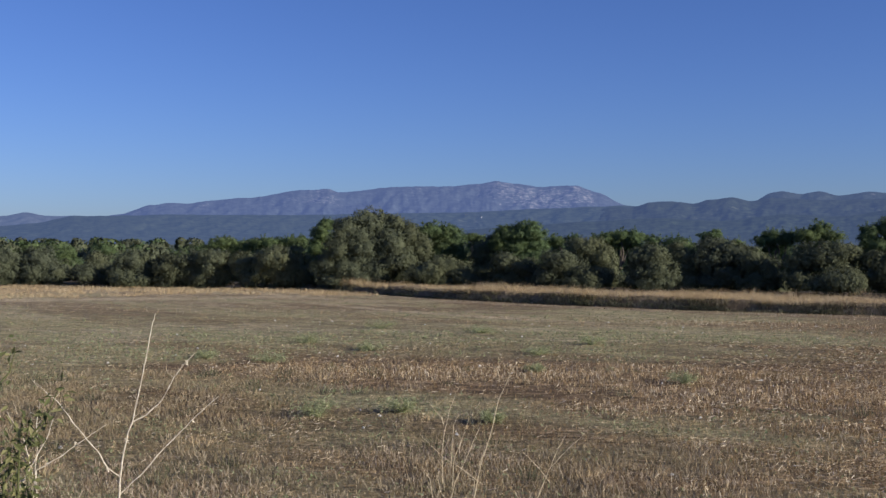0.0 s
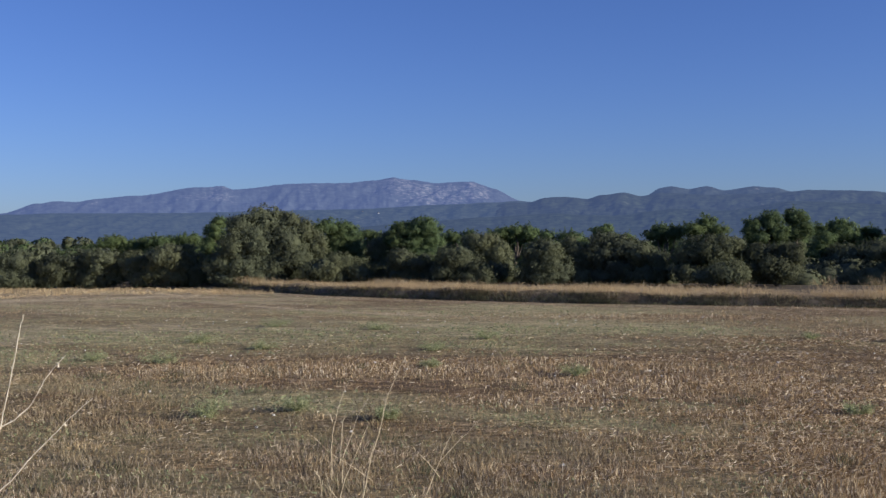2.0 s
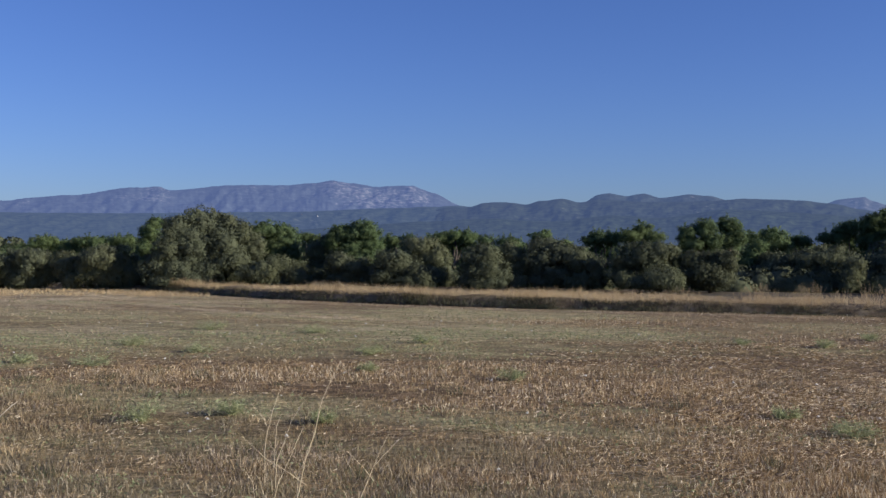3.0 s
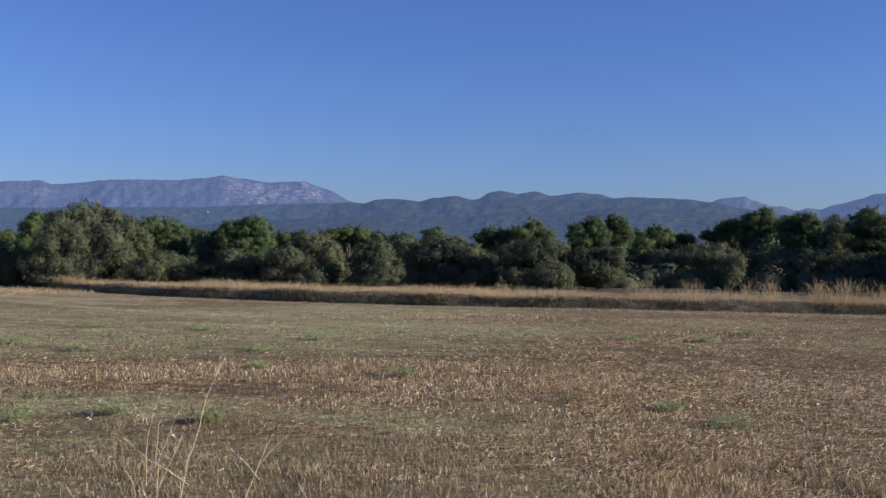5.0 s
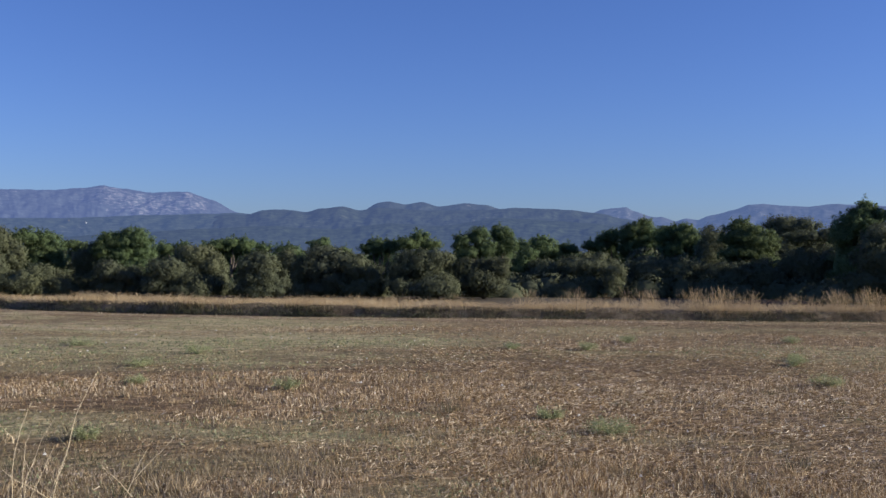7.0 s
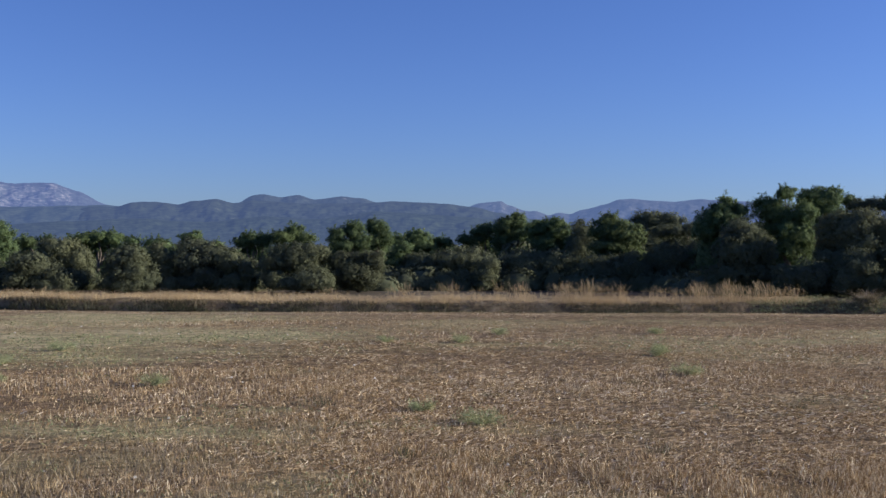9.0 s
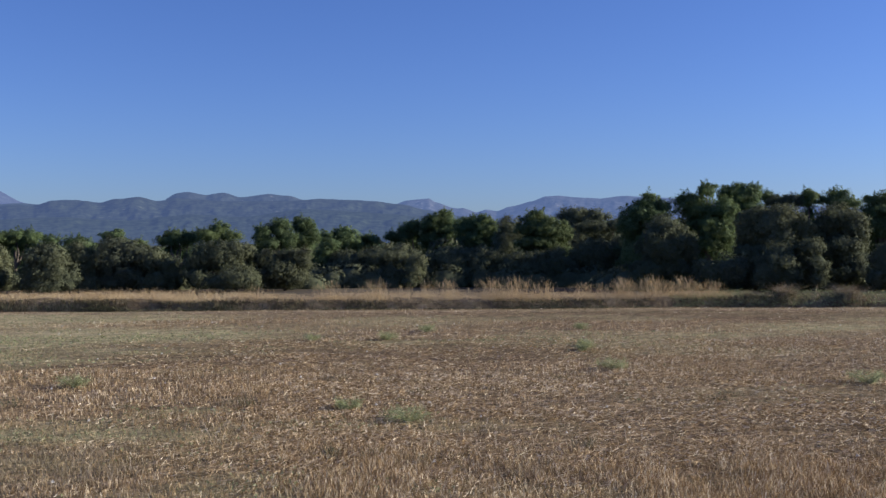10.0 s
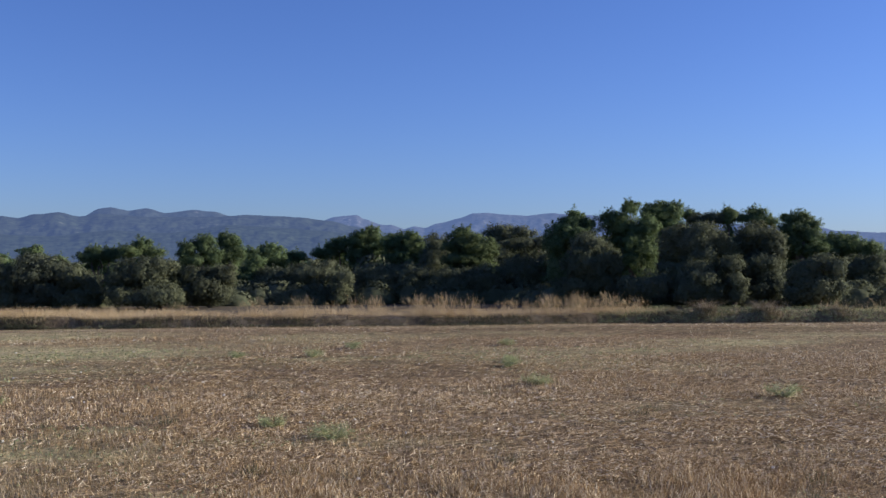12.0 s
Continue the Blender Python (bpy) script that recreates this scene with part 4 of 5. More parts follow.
def matted_grass():
    """Short olive and tan grass lying over the ground between the straw."""
    rng = np.random.default_rng(7)
    pieces = []
    for r0, r1, count, width, tall in ((7.5, 15, 110000, 0.0065, 0.075), (15, 27, 130000, 0.0085, 0.075), (27, 50, 70000, 0.013, 0.07)):
        x, y = polar_places(count, r0, r1, -30, 64, rng)
        straw, green = cover(x, y)
        tuft = layered(x / 0.9, y / 0.9, 57, 3)
        keep = (rng.random(count) < (0.5 + 0.7 * green) * (0.35 + 0.8 * smooth(0.35, 0.65, tuft))) & (behind_edge(x, y) < -0.1)
        x, y, tuft = x[keep], y[keep], tuft[keep]
        foot = np.stack([x, y, land(x, y) - 0.015], 1)
        lean = rng.normal(size=(len(x), 3)) * 1.1
        lean[:, 2] = 1
        h = tall * rng.uniform(0.4, 1.2, len(x)) * (0.5 + 0.8 * tuft)
        pieces.append(stalk_cards(foot, foot + unit(lean) * h[:, None], width * rng.uniform(0.6, 1.3, len(x)), rng))
    tagged(new("matted_grass", mesh_of("matted_grass", *joined(pieces), MATTED)), "short olive and tan grass matted over the field", "grass", kind="stuff")


def pebbles():
    """Small white stones turned up between the straw."""
    rng = np.random.default_rng(41)
    x, y = polar_places(150, 9, 34, -25, 62, rng)
    pieces = []
    for px, py in zip(x, y):
        if behind_edge(px, py) > -0.3:
            continue
        size = rng.uniform(0.012, 0.03)
        ring = np.arange(6) * math.pi / 3
        low = np.stack([np.cos(ring) * size, np.sin(ring) * size * 0.7, 0 * ring + 0.01], 1) * rng.uniform(0.8, 1.2, (6, 1))
        top = low * (0.6, 0.6, 1) + (0, 0, size * 0.9)
        v = np.concatenate([low, top, [(0, 0, size * 1.1 + 0.01)]]) + (px, py, float(land(np.array(px), np.array(py))) + 0.02)
        f = [(k, (k + 1) % 6, 6 + (k + 1) % 6, 6 + k) for k in range(6)] + [(6 + k, 6 + (k + 1) % 6, 12, 12) for k in range(6)]
        pieces.append((v, f))
    verts = np.concatenate([v for v, _ in pieces])
    faces = [tuple(dict.fromkeys(i + 13 * k for i in q)) for k, (_, f) in enumerate(pieces) for q in f]
    me = bpy.data.meshes.new("pebbles")
    me.from_pydata([tuple(map(float, v)) for v in verts], [], faces)
    me.materials.append(PEBBLE)
    tagged(new("pebbles", me), "small white stones lying between the straw", "stones", kind="stuff")


def low_weeds():
    rng = np.random.default_rng(8)
    pieces = []
    for r0, r1, count, size in ((7.5, 16, 26000, 0.028), (16, 30, 38000, 0.04), (30, 54, 20000, 0.045)):
        x, y = polar_places(count, r0, r1, -30, 64, rng)
        straw, green = cover(x, y)
        tuft = smooth(0.45, 0.75, layered(x / 0.8, y / 0.8, 71, 3))
        keep = (rng.random(count) < green * (0.25 + 0.9 * tuft + 0.5 * smooth(0.7, 0.95, green))) & (behind_edge(x, y) < 0)
        x, y, tuft = x[keep], y[keep], tuft[keep]
        at = np.stack([x, y, land(x, y) + (0.02 + 0.09 * tuft) * rng.random(len(x))], 1)
        pieces.append(leaf_cards(at, np.array((0, 0, 0.6)), size * 1.8, size * 0.7, rng, 1.0))
    me = mesh_of("low_weeds", *joined(pieces), WEED_LEAF)
    tagged(new("low_weeds", me), "low grey-green weeds spread through the stubble", "weeds", kind="stuff")


def verge_foot(d):
    return np.interp(d, (-0.2, 0, 0.15, 0.4, 1.1, 3.2), (-0.02, 0.05, 0.22, 0.34, 0.37, 0.3))


def verge_grass():
    rng = np.random.default_rng(9)
    for name, label, mat, count, near, wide, tall, width, droop in (
        ("verge_grass", "pale dry grass matted along the top of the bank", DRY_GRASS, 52000, 0.2, 6.0, 0.3, 0.009, (-0.1, -0.06, 0)),
        ("verge_overhang", "dry grass hanging over the front of the bank", MATTED, 14000, 0.05, 0.4, 0.26, 0.009, (-0.26, -0.45, -0.3)),
        ("verge_undergrowth", "grey-green grass on the front of the bank", VERGE_GREEN, 26000, -0.2, 0.5, 0.18, 0.013, (-0.1, -0.06, 0))):
        x0 = -7.0 + 58 * rng.random(count) ** 1.1
        d = near + wide * rng.random(count) ** 1.6
        right = smooth(28, 34, x0)
        if mat is not VERGE_GREEN:
            some = rng.random(count) > 0.6 * right
            x0, d = x0[some], d[some]
        else:
            d = d + 1.3 * right * rng.random(count)
        x, y = x0 + 0.5 * d, np.interp(x0, EDGE_X, EDGE_Y) + 0.867 * d
        tuft = layered(x / 1.1, y / 1.1, 91, 3)
        mound = layered(x / 2.6 + 7, y / 2.6, 95, 3)
        keep = rng.random(len(x)) < 0.35 + 0.9 * smooth(0.32, 0.6, layered(x / 0.8, y / 0.8, 93, 2))
        x, y, d, tuft, mound = x[keep], y[keep], d[keep], tuft[keep], mound[keep]
        h = tall * (1 - 0.5 * smooth(14, 18, x)) * rng.uniform(0.35, 1.2, len(x)) * (0.3 + 0.5 * tuft + 0.8 * smooth(0.4, 0.7, mound))
        blade = arching_blades(np.stack([x, y, verge_foot(d)], 1), h, width * rng.uniform(0.6, 1.3, len(x)), rng, 0.3, 0.7, droop)
        tagged(new(name, mesh_of(name, *blade, mat)), label, "grass", kind="stuff")
    # grey-green weeds on the bank where it turns towards the wood
    x0 = 29 + 16 * rng.random(9000)
    d = -0.15 + 1.3 * rng.random(9000) ** 1.3
    x, y = x0 + 0.5 * d, np.interp(x0, EDGE_X, EDGE_Y) + 0.867 * d
    lump = 0.1 + 0.32 * layered(x / 0.9, y / 0.9, 97, 3) * smooth(29, 31, x0)
    at = np.stack([x, y, np.interp(d, (-0.15, 0.0, 0.15, 0.4, 1.1), (0.0, 0.05, 0.2, 0.32, 0.35)) + lump * rng.random(9000)], 1)
    tagged(new("verge_weeds", mesh_of("verge_weeds", *leaf_cards(at, np.array((0, -0.3, 0.6)), 0.09, 0.03, rng, 0.8), WEED_LEAF)), "grey-green weeds covering the bank by the wood", "weeds", kind="stuff")
    # tall feathery grass in loose groups, tallest on the far half of the bank
    groups = [(14.8, 0.5, 0.5, 120), (17.3, 0.45, 0.65, 170), (18.8, 0.35, 0.72, 170), (19.8, 0.4, 0.5, 130), (20.5, 0.1, 0.72, 60), (21.2, 0.4, 0.7, 170),
              (22.7, 0.4, 0.75, 220), (23.6, 0.5, 0.78, 260), (24.6, 0.3, 0.66, 130), (25.9, 0.5, 0.55, 150), (26.7, 0.3, 0.5, 90), (27.4, 0.3, 0.75, 190),
              (28.5, 0.55, 0.78, 320), (29.6, 0.5, 0.75, 280), (30.6, 0.35, 0.6, 130), (37.6, 0.5, 0.5, 60), (38.9, 0.6, 0.55, 70)]
    groups += [(x0, rng.uniform(0.3, 0.9), rng.uniform(0.2, 0.36), int(rng.integers(20, 70))) for x0 in rng.uniform(-5, 30, 60)]
    groups = [(x0, spread, high, int(n * 1.5)) for x0, spread, high, n in groups]
    stalks, heads = [], []
    for x0, spread, high, n in groups:
        across = rng.normal(size=n) * spread
        d = 0.8 + rng.normal(size=n) * 0.3
        x = x0 + across * 0.867 + 0.5 * d
        y = np.interp(x0 + across * 0.867, EDGE_X, EDGE_Y) + 0.867 * d
        tall = high * (0.25 + 0.9 * rng.random(n) ** 1.3) * (1.05 - 0.25 * np.minimum(np.abs(across) / spread, 2))
        v, f = arching_blades(np.stack([x, y, 0 * x + 0.32], 1), tall, 0.0045, rng, 0.1, 0.18, (-0.08, 0, 0))
        stalks.append((v, f))
        tips = v.reshape(n, 6, 3)
        mid, tip = tips[:, 2:4].mean(1), tips[:, 4:6].mean(1)
        heads.append(stalk_cards(mid * 0.5 + tip * 0.5, tip + (tip - mid) * 0.4, 0.0095, rng))
    tagged(new("feathery_grass", mesh_of("feathery_grass", *joined(stalks + heads), DRY_GRASS)), "tall pale feathery dry grass on the bank", "grass", kind="stuff")
    # the flat end of the field towards the left, under the oaks
    count = 34000
    x, y = polar_places(count, 50, 66, -32, -3.5, rng)
    lim = 51 + 1.2 * np.sin(x * 0.4)
    keep = (np.hypot(x, y) > lim) & (behind_edge(x, y) < 3) & (layered(x / 2, y / 2, 15) > 0.38)
    x, y = x[keep], y[keep]
    foot = np.stack([x, y, land(x, y)], 1)
    lean = rng.normal(size=(len(x), 3)) * 0.5
    lean[:, 2] = 1
    v, f = stalk_cards(foot, foot + unit(lean) * rng.uniform(0.04, 0.18, (len(x), 1)), 0.015, rng)
    tagged(new("field_end_grass", mesh_of("field_end_grass", v, f, DRY_GRASS)), "knee-high dry grass at the end of the field", "grass", kind="stuff")


def bank_grass():
    """Uncut reddish grass on the slope below the camera, thickest to the left, and ripe straw to the right."""
    rng = np.random.default_rng(12)
    pieces = []
    for r0, r1, a0, a1, count, tall in ((7.0, 14.0, -34, 20, 84000, 0.11), (6.5, 11.2, -6, 66, 30000, 0.11), (8.6, 13.4, 22, 66, 96000, 0.15), (14.0, 23.0, -34, -5, 70000, 0.1), (2.6, 7.4, -60, 90, 16000, 0.1)):
        x, y = polar_places(count, r0, r1, a0, a1, rng)
        r, az = np.hypot(x, y), np.degrees(np.arctan2(x, y))
        tuft = layered(x / 0.7, y / 0.7, 33, 3)
        fade = 1 - smooth(r1 - 3.5, r1, r + 2.2 * (layered(x / 2.5, y / 2.5, 43) - 0.5))
        fade = fade * smooth(a0, a0 + 5, az) * (1 - smooth(a1 - 5, a1, az))
        keep = rng.random(count) < fade * (0.2 + smooth(0.3, 0.7, tuft))
        x, y, tuft = x[keep], y[keep], tuft[keep]
        foot = np.stack([x, y, land(x, y) - 0.02], 1)
        lean = rng.normal(size=(len(x), 3)) * 0.45
        lean[:, 2] = 1
        h = tall * rng.uniform(0.4, 1.15, (len(x), 1)) * (0.6 + 0.6 * tuft[:, None])
        pieces.append((foot, foot + unit(lean) * h))
    for (foot, tip), name, mat, label in zip(pieces, ("reddish_grass", "bank_grass", "ripe_straw", "uncut_grass", "short_bank_grass"), (RED_GRASS, TAN_GRASS, LITTER, TAN_GRASS, MATTED),
                                             ("reddish brown uncut dry grass on the bank", "short pale dry grass on the bank", "tall golden stubble at the near edge of the field", "uncut pale tan grass spreading over the field's corner", "short olive and tan grass on the slope")):
        v, f = stalk_cards(foot, tip, 0.0065 * rng.uniform(0.6, 1.4, len(foot)), rng)
        tagged(new(name, mesh_of(name, v, f, mat)), label, "grass", kind="stuff")


def grass_tufts():
    """Loose bunches of uncut grass on the near left of the field and the bank: each fans out from one root."""
    rng = np.random.default_rng(14)
    for name, mat, label, count in (("dry_tufts", DRY_GRASS, "loose pale bunches of dry grass", 150), ("brown_tufts", RED_GRASS, "loose reddish brown bunches of dry grass", 620),
                                    ("grey_green_tufts", VERGE_GREEN, "loose grey-green bunches of grass", 240)):
        x, y = polar_places(count, 8.2, 21, -30, 62, rng)
        az = np.degrees(np.arctan2(x, y))
        keep = rng.random(count) < np.where(az < 3, 1.0, np.where(np.hypot(x, y) < 12, 0.6, 0.2)) * smooth(0.3, 0.6, layered(x / 1.5, y / 1.5, 66))
        x, y = np.repeat(x[keep], 46), np.repeat(y[keep], 46)
        spread = rng.normal(size=(len(x), 2)) * 0.09
        foot = np.stack([x + spread[:, 0], y + spread[:, 1], land(x, y) - 0.02], 1)
        lean = np.stack([spread[:, 0] * 4 + rng.normal(size=len(x)) * 0.25, spread[:, 1] * 4 + rng.normal(size=len(x)) * 0.25, np.ones(len(x))], 1)
        tall = np.repeat(rng.uniform(0.08, 0.19, keep.sum()), 46) * rng.uniform(0.5, 1.1, len(x))
        tagged(new(name, mesh_of(name, *stalk_cards(foot, foot + unit(lean) * tall[:, None], 0.008, rng), mat)), label, "grass", kind="stuff")


grass_tufts()
stubble()
straw_litter()
matted_grass()
pebbles()
low_weeds()
verge_grass()
bank_grass()


def weed_clump(x, y, size, seed, label):
    """A bushy green weed: thin stems fanning from one root, set with small leaves."""
    rng = np.random.default_rng(seed)
    thing = new("weed_clump")
    thing.matrix_basis = pose(x, y, float(land(np.array(x), np.array(y))), 0, 0, rng.uniform(0, 360))
    stems, leaves = [], []
    for _ in range(int(16 + 20 * size)):
        way = rng.uniform(0, 2 * math.pi)
        out = np.array((math.cos(way), math.sin(way), 0)) * size * rng.uniform(0.2, 0.8)
        tip = out + (0, 0, (size if size < 0.56 else 0.6 * size) * rng.uniform(0.15, 0.42))
        mid = out * 0.4 + (0, 0, tip[2] * 0.6)
        stems.append(tube([(0, 0, -0.02), mid, tip], (0.006, 0.004, 0.002), 4))
        n = 34
        s = rng.uniform(0.2, 1.05, (n, 1))
        at = mid * (1 - s) * 1.2 + tip * s + rng.normal(size=(n, 3)) * 0.09 * size
        at[:, 2] = np.maximum(at[:, 2], 0.01)
        leaves.append(leaf_cards(at, np.array((0.25, -0.1, 0.8)), 0.05, 0.012, rng, 0.6))
    part("stem_tangle", mesh_of("stem_tangle", *joined(stems), CLUMP_LEAF), thing)
    part("leaves", mesh_of("leaves", *joined(leaves), CLUMP_LEAF), thing)
    tagged(thing, label, "weed", "green weeds in the stubble")


for k, (x, y, size) in enumerate((
    (7.45, 12.45, 0.5), (7.25, 13.9, 0.36), (13.9, 15.6, 0.5), (11.5, 24.5, 0.4), (13.2, 23.6, 0.45), (15.3, 25.1, 0.4), (15.8, 18.8, 0.45), (19.6, 23.5, 0.4),
    (16.4, 11.6, 0.5), (16.6, 19.7, 0.35), (-1.8, 30.8, 0.8), (-1.7, 24.6, 0.6), (-3.5, 26.5, 0.7), (0.7, 14.5, 0.35), (-0.6, 15.4, 0.45), (-1.8, 15.0, 0.5),
    (1.1, 29.4, 0.6), (3.7, 25.9, 0.5), (2.2, 23.6, 0.6), (1.8, 20.3, 0.35), (4.3, 18.6, 0.45), (-3.7, 22.2, 0.7), (-5.2, 22.9, 0.4))):
    weed_clump(x, y, size, 500 + k, "small bushy green weed among the stubble" if size < 0.55 else "larger bushy green weed among the stubble")


def dry_bush(x, y, wide, tall, seed):
    """A collapsed bramble on the bank: a dome of arching dry shoots over low grey-green leaves."""
    rng = np.random.default_rng(seed)
    thing = new("dry_bush")
    thing.matrix_basis = pose(x, y, 0.24, 0, 0, rng.uniform(0, 360))
    foot = np.stack([rng.normal(size=800) * wide * 0.42, rng.normal(size=800) * wide * 0.3, 0 * rng.random(800)], 1)
    h = tall * rng.uniform(0.5, 1.05, 800) * np.exp(-1.1 * (foot[:, 0] / wide) ** 2 - 1.1 * (foot[:, 1] / wide) ** 2)
    tagged(part("dry_tangle", mesh_of("dry_tangle", *arching_blades(foot, h, 0.009, rng, 0.35, 0.9), RED_GRASS), thing), kind="stuff")
    at = np.stack([rng.normal(size=900) * wide * 0.5, rng.normal(size=900) * wide * 0.4, rng.random(900) * tall * 0.45], 1)
    part("foliage", mesh_of("foliage", *leaf_cards(at, np.array((0, -0.4, 0.6)), 0.07, 0.03, rng, 0.9), VERGE_GREEN), thing)
    tagged(thing, "low brown dry bramble mound on the grassy bank", "bush", "dry brambles on the bank")


for k, (x, y, wide, tall) in enumerate(((33.1, 27.55, 0.6, 0.75), (35.2, 26.3, 0.85, 0.7), (37.7, 24.8, 0.8, 0.55), (31.9, 28.3, 0.5, 0.45))):
    dry_bush(x, y, wide, tall, 900 + k)


# ---- dry stalks close to the camera ----
def dry_stalk(az, d, shoots, thick, seed, label, husks=0, mat=None):
    """A bleached dead weed: a stem with forking shoots (across, height above the field), and a few dry husks."""
    rng = np.random.default_rng(seed)
    mat = mat or STALK
    a = radians(az)
    x, y = d * math.sin(a), d * math.cos(a)
    base = float(land(np.array(x), np.array(y)))
    thing = new("dry_stalk")
    thing.matrix_basis = pose(x, y, base, 0, 0, -az)
    root = min(shoots, key=lambda s: s[0][1])[0]
    stem = tube([(root[0] * 0.6, 0, -0.03), (root[0] * 0.8, 0.01, (root[1] - base) * 0.5), (root[0], 0, root[1] - base)], (thick * 1.3, thick * 1.15, thick), 7)
    part("stem", mesh_of("stem", *stem, mat, True), thing)
    for n, s in enumerate(shoots):
        pts, low = [], s[0][1]
        for (u0, z0), (u1, z1) in zip(s, s[1:]):
            for w in (0, 1 / 3, 2 / 3):
                pts.append((u0 + (u1 - u0) * w, 0.05 * math.sin(n * 2.1) * (z0 + (z1 - z0) * w - low), z0 + (z1 - z0) * w - base))
        pts.append((s[-1][0], 0.05 * math.sin(n * 2.1) * (s[-1][1] - low), s[-1][1] - base))
        pts = np.array(pts)
        pts[1:-1] += rng.normal(size=(len(pts) - 2, 3)) * thick * 0.3
        big = thick if n == 0 else thick * 0.75
        pieces = [tube(pts, np.linspace(big, big * 0.35, len(pts)) * (0.85 + 0.4 * rng.random(len(pts))), 6)]
        for i in (list(range(1, len(pts) - 1)) * 2 if husks > 1 else range(2, len(pts) - 1, 2)):
            twig = pts[i] + np.array((rng.uniform(-1, 1), rng.uniform(-1, 1), rng.uniform(0.2, 1.0))) * thick * (rng.uniform(4, 13) if husks > 1 else 6)
            pieces.append(tube([pts[i], (pts[i] + twig) / 2 + rng.normal(size=3) * thick * 0.4, twig], (big * 0.3, big * 0.22, big * 0.12), 4))
        shoot = part("shoot", mesh_of("shoot", *joined(pieces), mat, True), thing)
        for i in range(husks):
            p = pts[int(rng.integers(2, len(pts)))]
            part("husk", mesh_of("husk", *leaf_cards(p + rng.normal(size=(5, 3)) * thick, rng.normal(size=(5, 3)), thick * 4, thick * 2.4, rng), mat), shoot)
    tagged(thing, label, "dead plant", "dead weeds on the bank")


dry_stalk(-17.1, 3.6, (
    ((-0.008, 1.66), (-0.004, 1.73), (0.004, 1.80), (0.022, 1.875), (0.035, 1.92), (0.056, 2.015), (0.071, 2.09), (0.085, 2.165), (0.094, 2.22), (0.107, 2.267)),
    ((0.037, 1.91), (0.076, 1.93), (0.116, 1.965), (0.143, 2.005), (0.167, 2.05), (0.192, 2.085), (0.235, 2.13)),
    ((-0.008, 1.67), (0.062, 1.735), (0.134, 1.815), (0.189, 1.87), (0.244, 1.925), (0.314, 1.985)),
    ((-0.006, 1.73), (-0.045, 1.76), (-0.075, 1.815), (-0.107, 1.855), (-0.15, 1.915), (-0.193, 1.98), (-0.245, 2.03), (-0.278, 2.06))),
    0.0031, 1, "tall bleached dead stalk forking into four bare shoots", 1)
dry_stalk(-21.5, 3.3, (
    ((-0.075, 1.68), (-0.044, 1.755), (-0.01, 1.827), (0.021, 1.883), (0.045, 1.932), (0.06, 1.981)),
    ((0.0, 1.72), (0.013, 1.829), (0.084, 1.866), (0.147, 1.912), (0.212, 1.953)),
    ((0.016, 1.70), (0.014, 1.76), (0.009, 1.834), (0.015, 1.90), (0.013, 1.967), (0.024, 2.042)),
    ((0.01, 1.78), (-0.02, 1.92), (-0.07, 2.01))), 0.0028, 2, "thin straw-coloured dead stalk beside a leafy shoot", 1)
dry_stalk(1.4, 6.1, (
    ((0.02, 0.95), (0.085, 1.252), (0.126, 1.367), (0.15, 1.467), (0.172, 1.566), (0.206, 1.65), (0.247, 1.74), (0.284, 1.807)),
    ((-0.115, 0.95), (-0.073, 1.111), (-0.011, 1.24), (0.029, 1.338), (0.069, 1.427)),
    ((-0.09, 1.08), (-0.082, 1.237), (-0.043, 1.341), (0.003, 1.471), (0.068, 1.579)),
    ((-0.15, 1.1), (-0.153, 1.282), (-0.139, 1.396), (-0.108, 1.526), (-0.075, 1.624), (-0.044, 1.672)),
    ((-0.142, 1.44), (-0.154, 1.477), (-0.234, 1.578)),
    ((-0.1, 1.2), (-0.092, 1.327), (-0.083, 1.442), (-0.053, 1.515)),
    ((0.086, 1.094), (-0.026, 1.177), (-0.138, 1.246), (-0.282, 1.383)),
    ((0.4, 1.0), (0.479, 1.191), (0.562, 1.28), (0.642, 1.354), (0.718, 1.432)),
    ((0.479, 1.191), (0.526, 1.307), (0.567, 1.382)),
    ((0.479, 1.106), (0.412, 1.193), (0.328, 1.28)),
    ((0.033, 1.026), (0.039, 1.122), (0.07, 1.221), (0.1, 1.31)),
    ((-0.2, 0.95), (-0.22, 1.12), (-0.27, 1.2)),
    ((-0.05, 0.9), (-0.16, 1.05), (-0.18, 1.14))), 0.0027, 3, "bushy golden dead thistle with many leaning shoots", 2, GOLD_STALK)


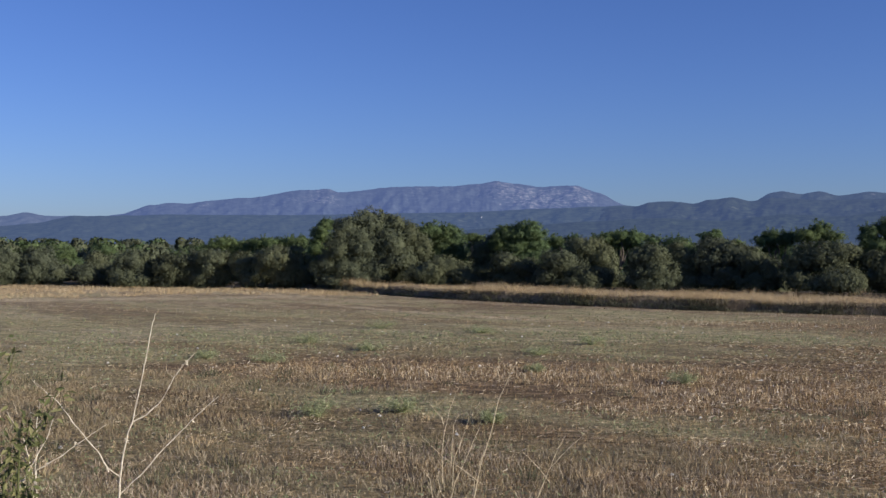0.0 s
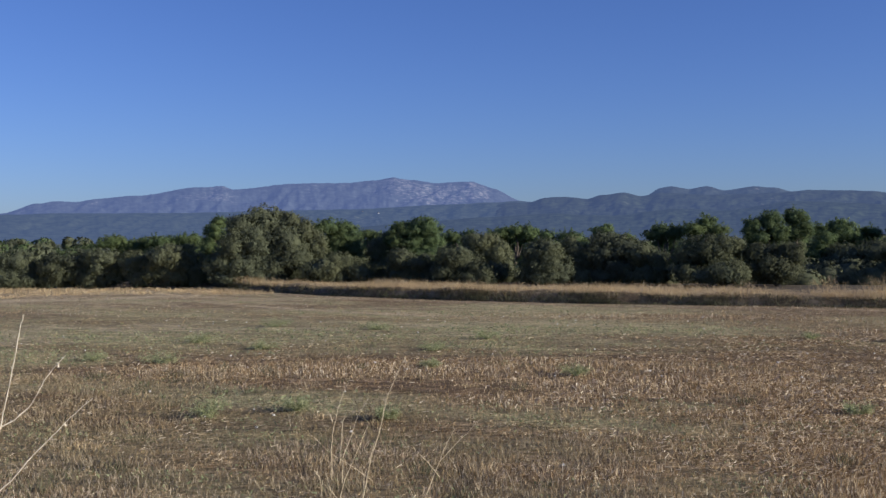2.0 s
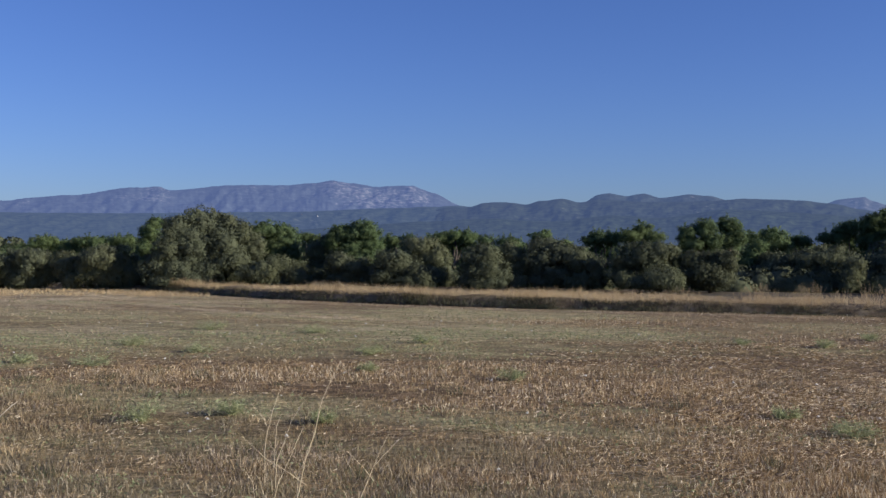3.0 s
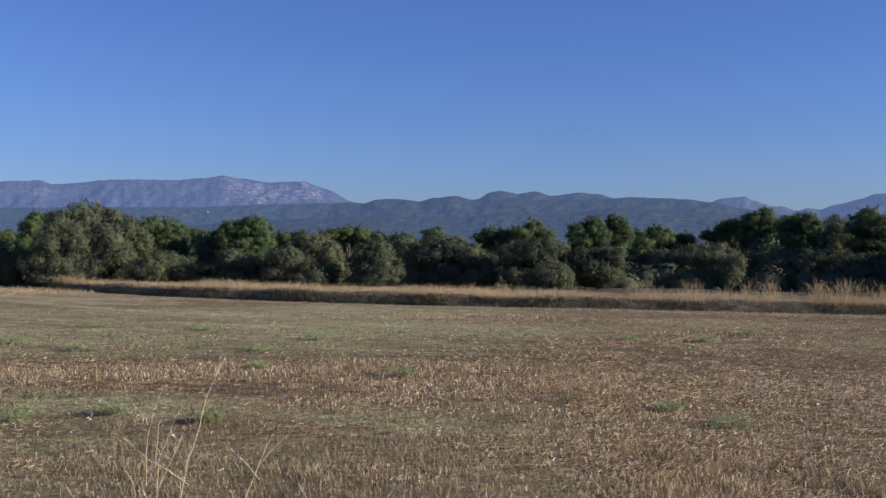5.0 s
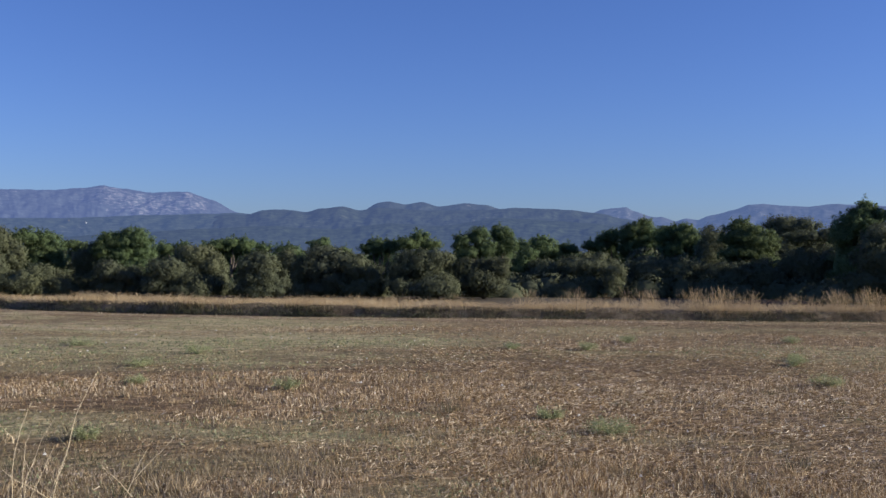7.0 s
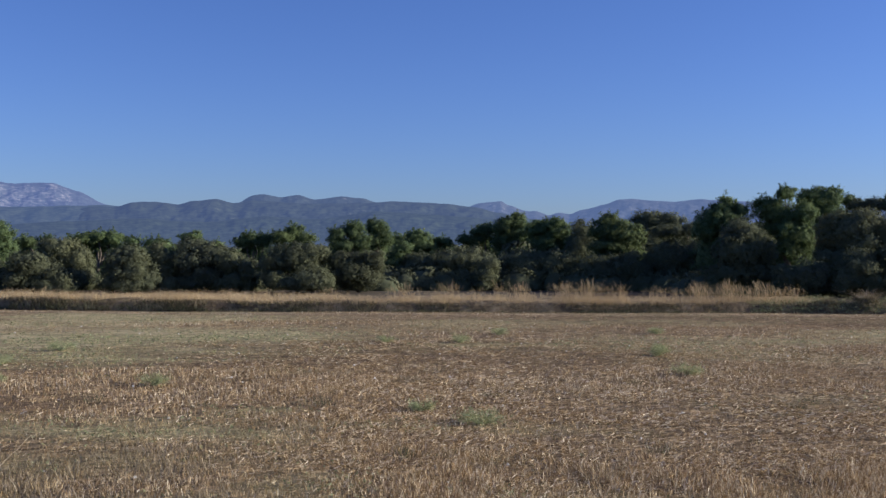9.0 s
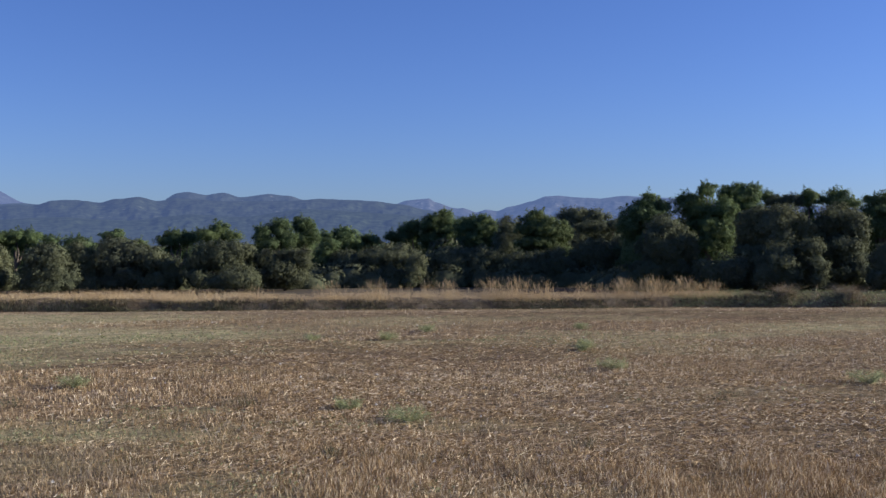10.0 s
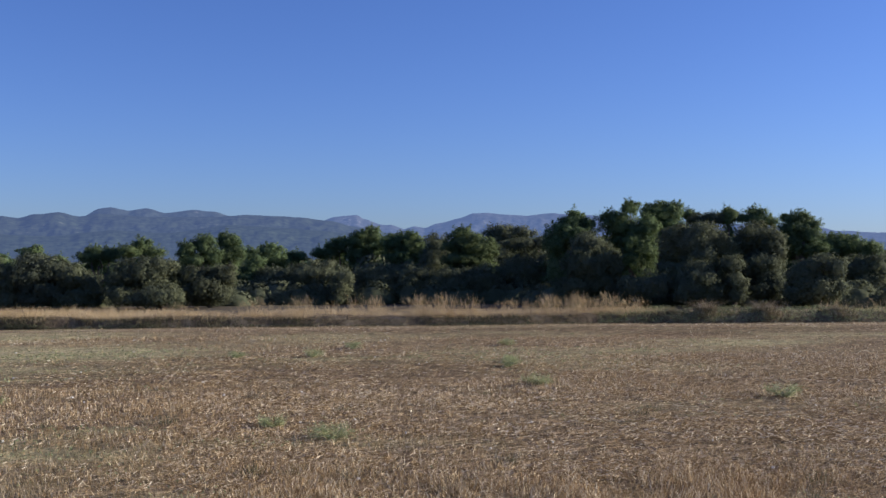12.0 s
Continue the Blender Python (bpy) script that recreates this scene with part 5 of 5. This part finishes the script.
def leafy_shoot(az, d, stems, seed):
    """A live bush on the bank with upright shoots of small dark leaves."""
    rng = np.random.default_rng(seed)
    a = radians(az)
    x, y = d * math.sin(a), d * math.cos(a)
    base = float(land(np.array(x), np.array(y)))
    thing = new("leafy_bush")
    thing.matrix_basis = pose(x, y, base, 0, 0, -az)
    for u0, z0, u1, z1, count in stems:
        p0, p1 = np.array((u0, 0, z0 - base)), np.array((u1, 0.04, z1 - base))
        mid = (p0 + p1) / 2 + (0.02, 0.02, 0)
        shoot = part("shoot", mesh_of("shoot", *tube([(u0 * 0.5, 0, -0.03), p0, mid, p1], (0.004, 0.003, 0.0022, 0.0012), 6), BUSH_LEAF, True), thing)
        s = rng.uniform(0, 1, (count, 1))
        at = p0 * (1 - s) + p1 * s + rng.normal(size=(count, 3)) * 0.022
        part("leaves", mesh_of("leaves", *pointed_leaves(at, np.array((0.2, -0.7, 0.5)), 0.031, 0.013, rng, 0.8), BUSH_LEAF), shoot)
    tagged(thing, "dark green leafy bush growing on the bank", "bush")


leafy_shoot(-23.2, 3.1, ((-0.02, 2.08, 0.05, 2.2, 20), (0.06, 1.93, 0.16, 2.08, 44), (0.02, 1.86, 0.09, 2.01, 60), (0.0, 1.7, 0.05, 1.92, 110), (0.05, 1.65, 0.08, 1.85, 80), (-0.04, 1.72, -0.01, 2.02, 60), (0.09, 1.62, 0.11, 1.78, 50)), 4)


def far_house(az, d, z, size, turn):
    """A pale farmhouse on the foothill, seen from far off."""
    a = radians(az)
    thing = new("far_house")
    thing.matrix_basis = pose(d * math.sin(a), d * math.cos(a), z, 0, 0, turn)
    w, l, h = size * 0.5, size * 0.8, size * 0.75
    box = np.array([(sx * l, sy * w, zz) for zz in (-h, h) for sx, sy in ((-1, -1), (1, -1), (1, 1), (-1, 1))])
    part("wall", mesh_of("wall", box, np.array([(0, 1, 5, 4), (1, 2, 6, 5), (2, 3, 7, 6), (3, 0, 4, 7)]), PLASTER), thing)
    top = np.array([(-l, -w, h), (l, -w, h), (l, 0, h * 1.5), (-l, 0, h * 1.5), (l, w, h), (-l, w, h)]) * (1.08, 1.08, 1)
    part("roof", mesh_of("roof", top, np.array([(0, 1, 2, 3), (3, 2, 4, 5)]), TILE), thing, "clay tile roof")
    tagged(thing, "small pale house on the wooded slope", "house", "houses on the foothill")


PLASTER = plain_ground("weathered_plaster", ((0.3, (0.34, 0.36, 0.41)), (0.7, (0.42, 0.44, 0.49))), 0.3)
TILE = plain_ground("clay_tile", ((0.3, (0.14, 0.13, 0.14)), (0.7, (0.20, 0.18, 0.18))), 0.3)
for az, d, z, size, turn in ((1.27, 3242, 89, 4, 20), (1.0, 3165, 78, 2.6, -30), (2.1, 3084, 83, 2.6, 60)):
    far_house(az, d, z, size, turn)
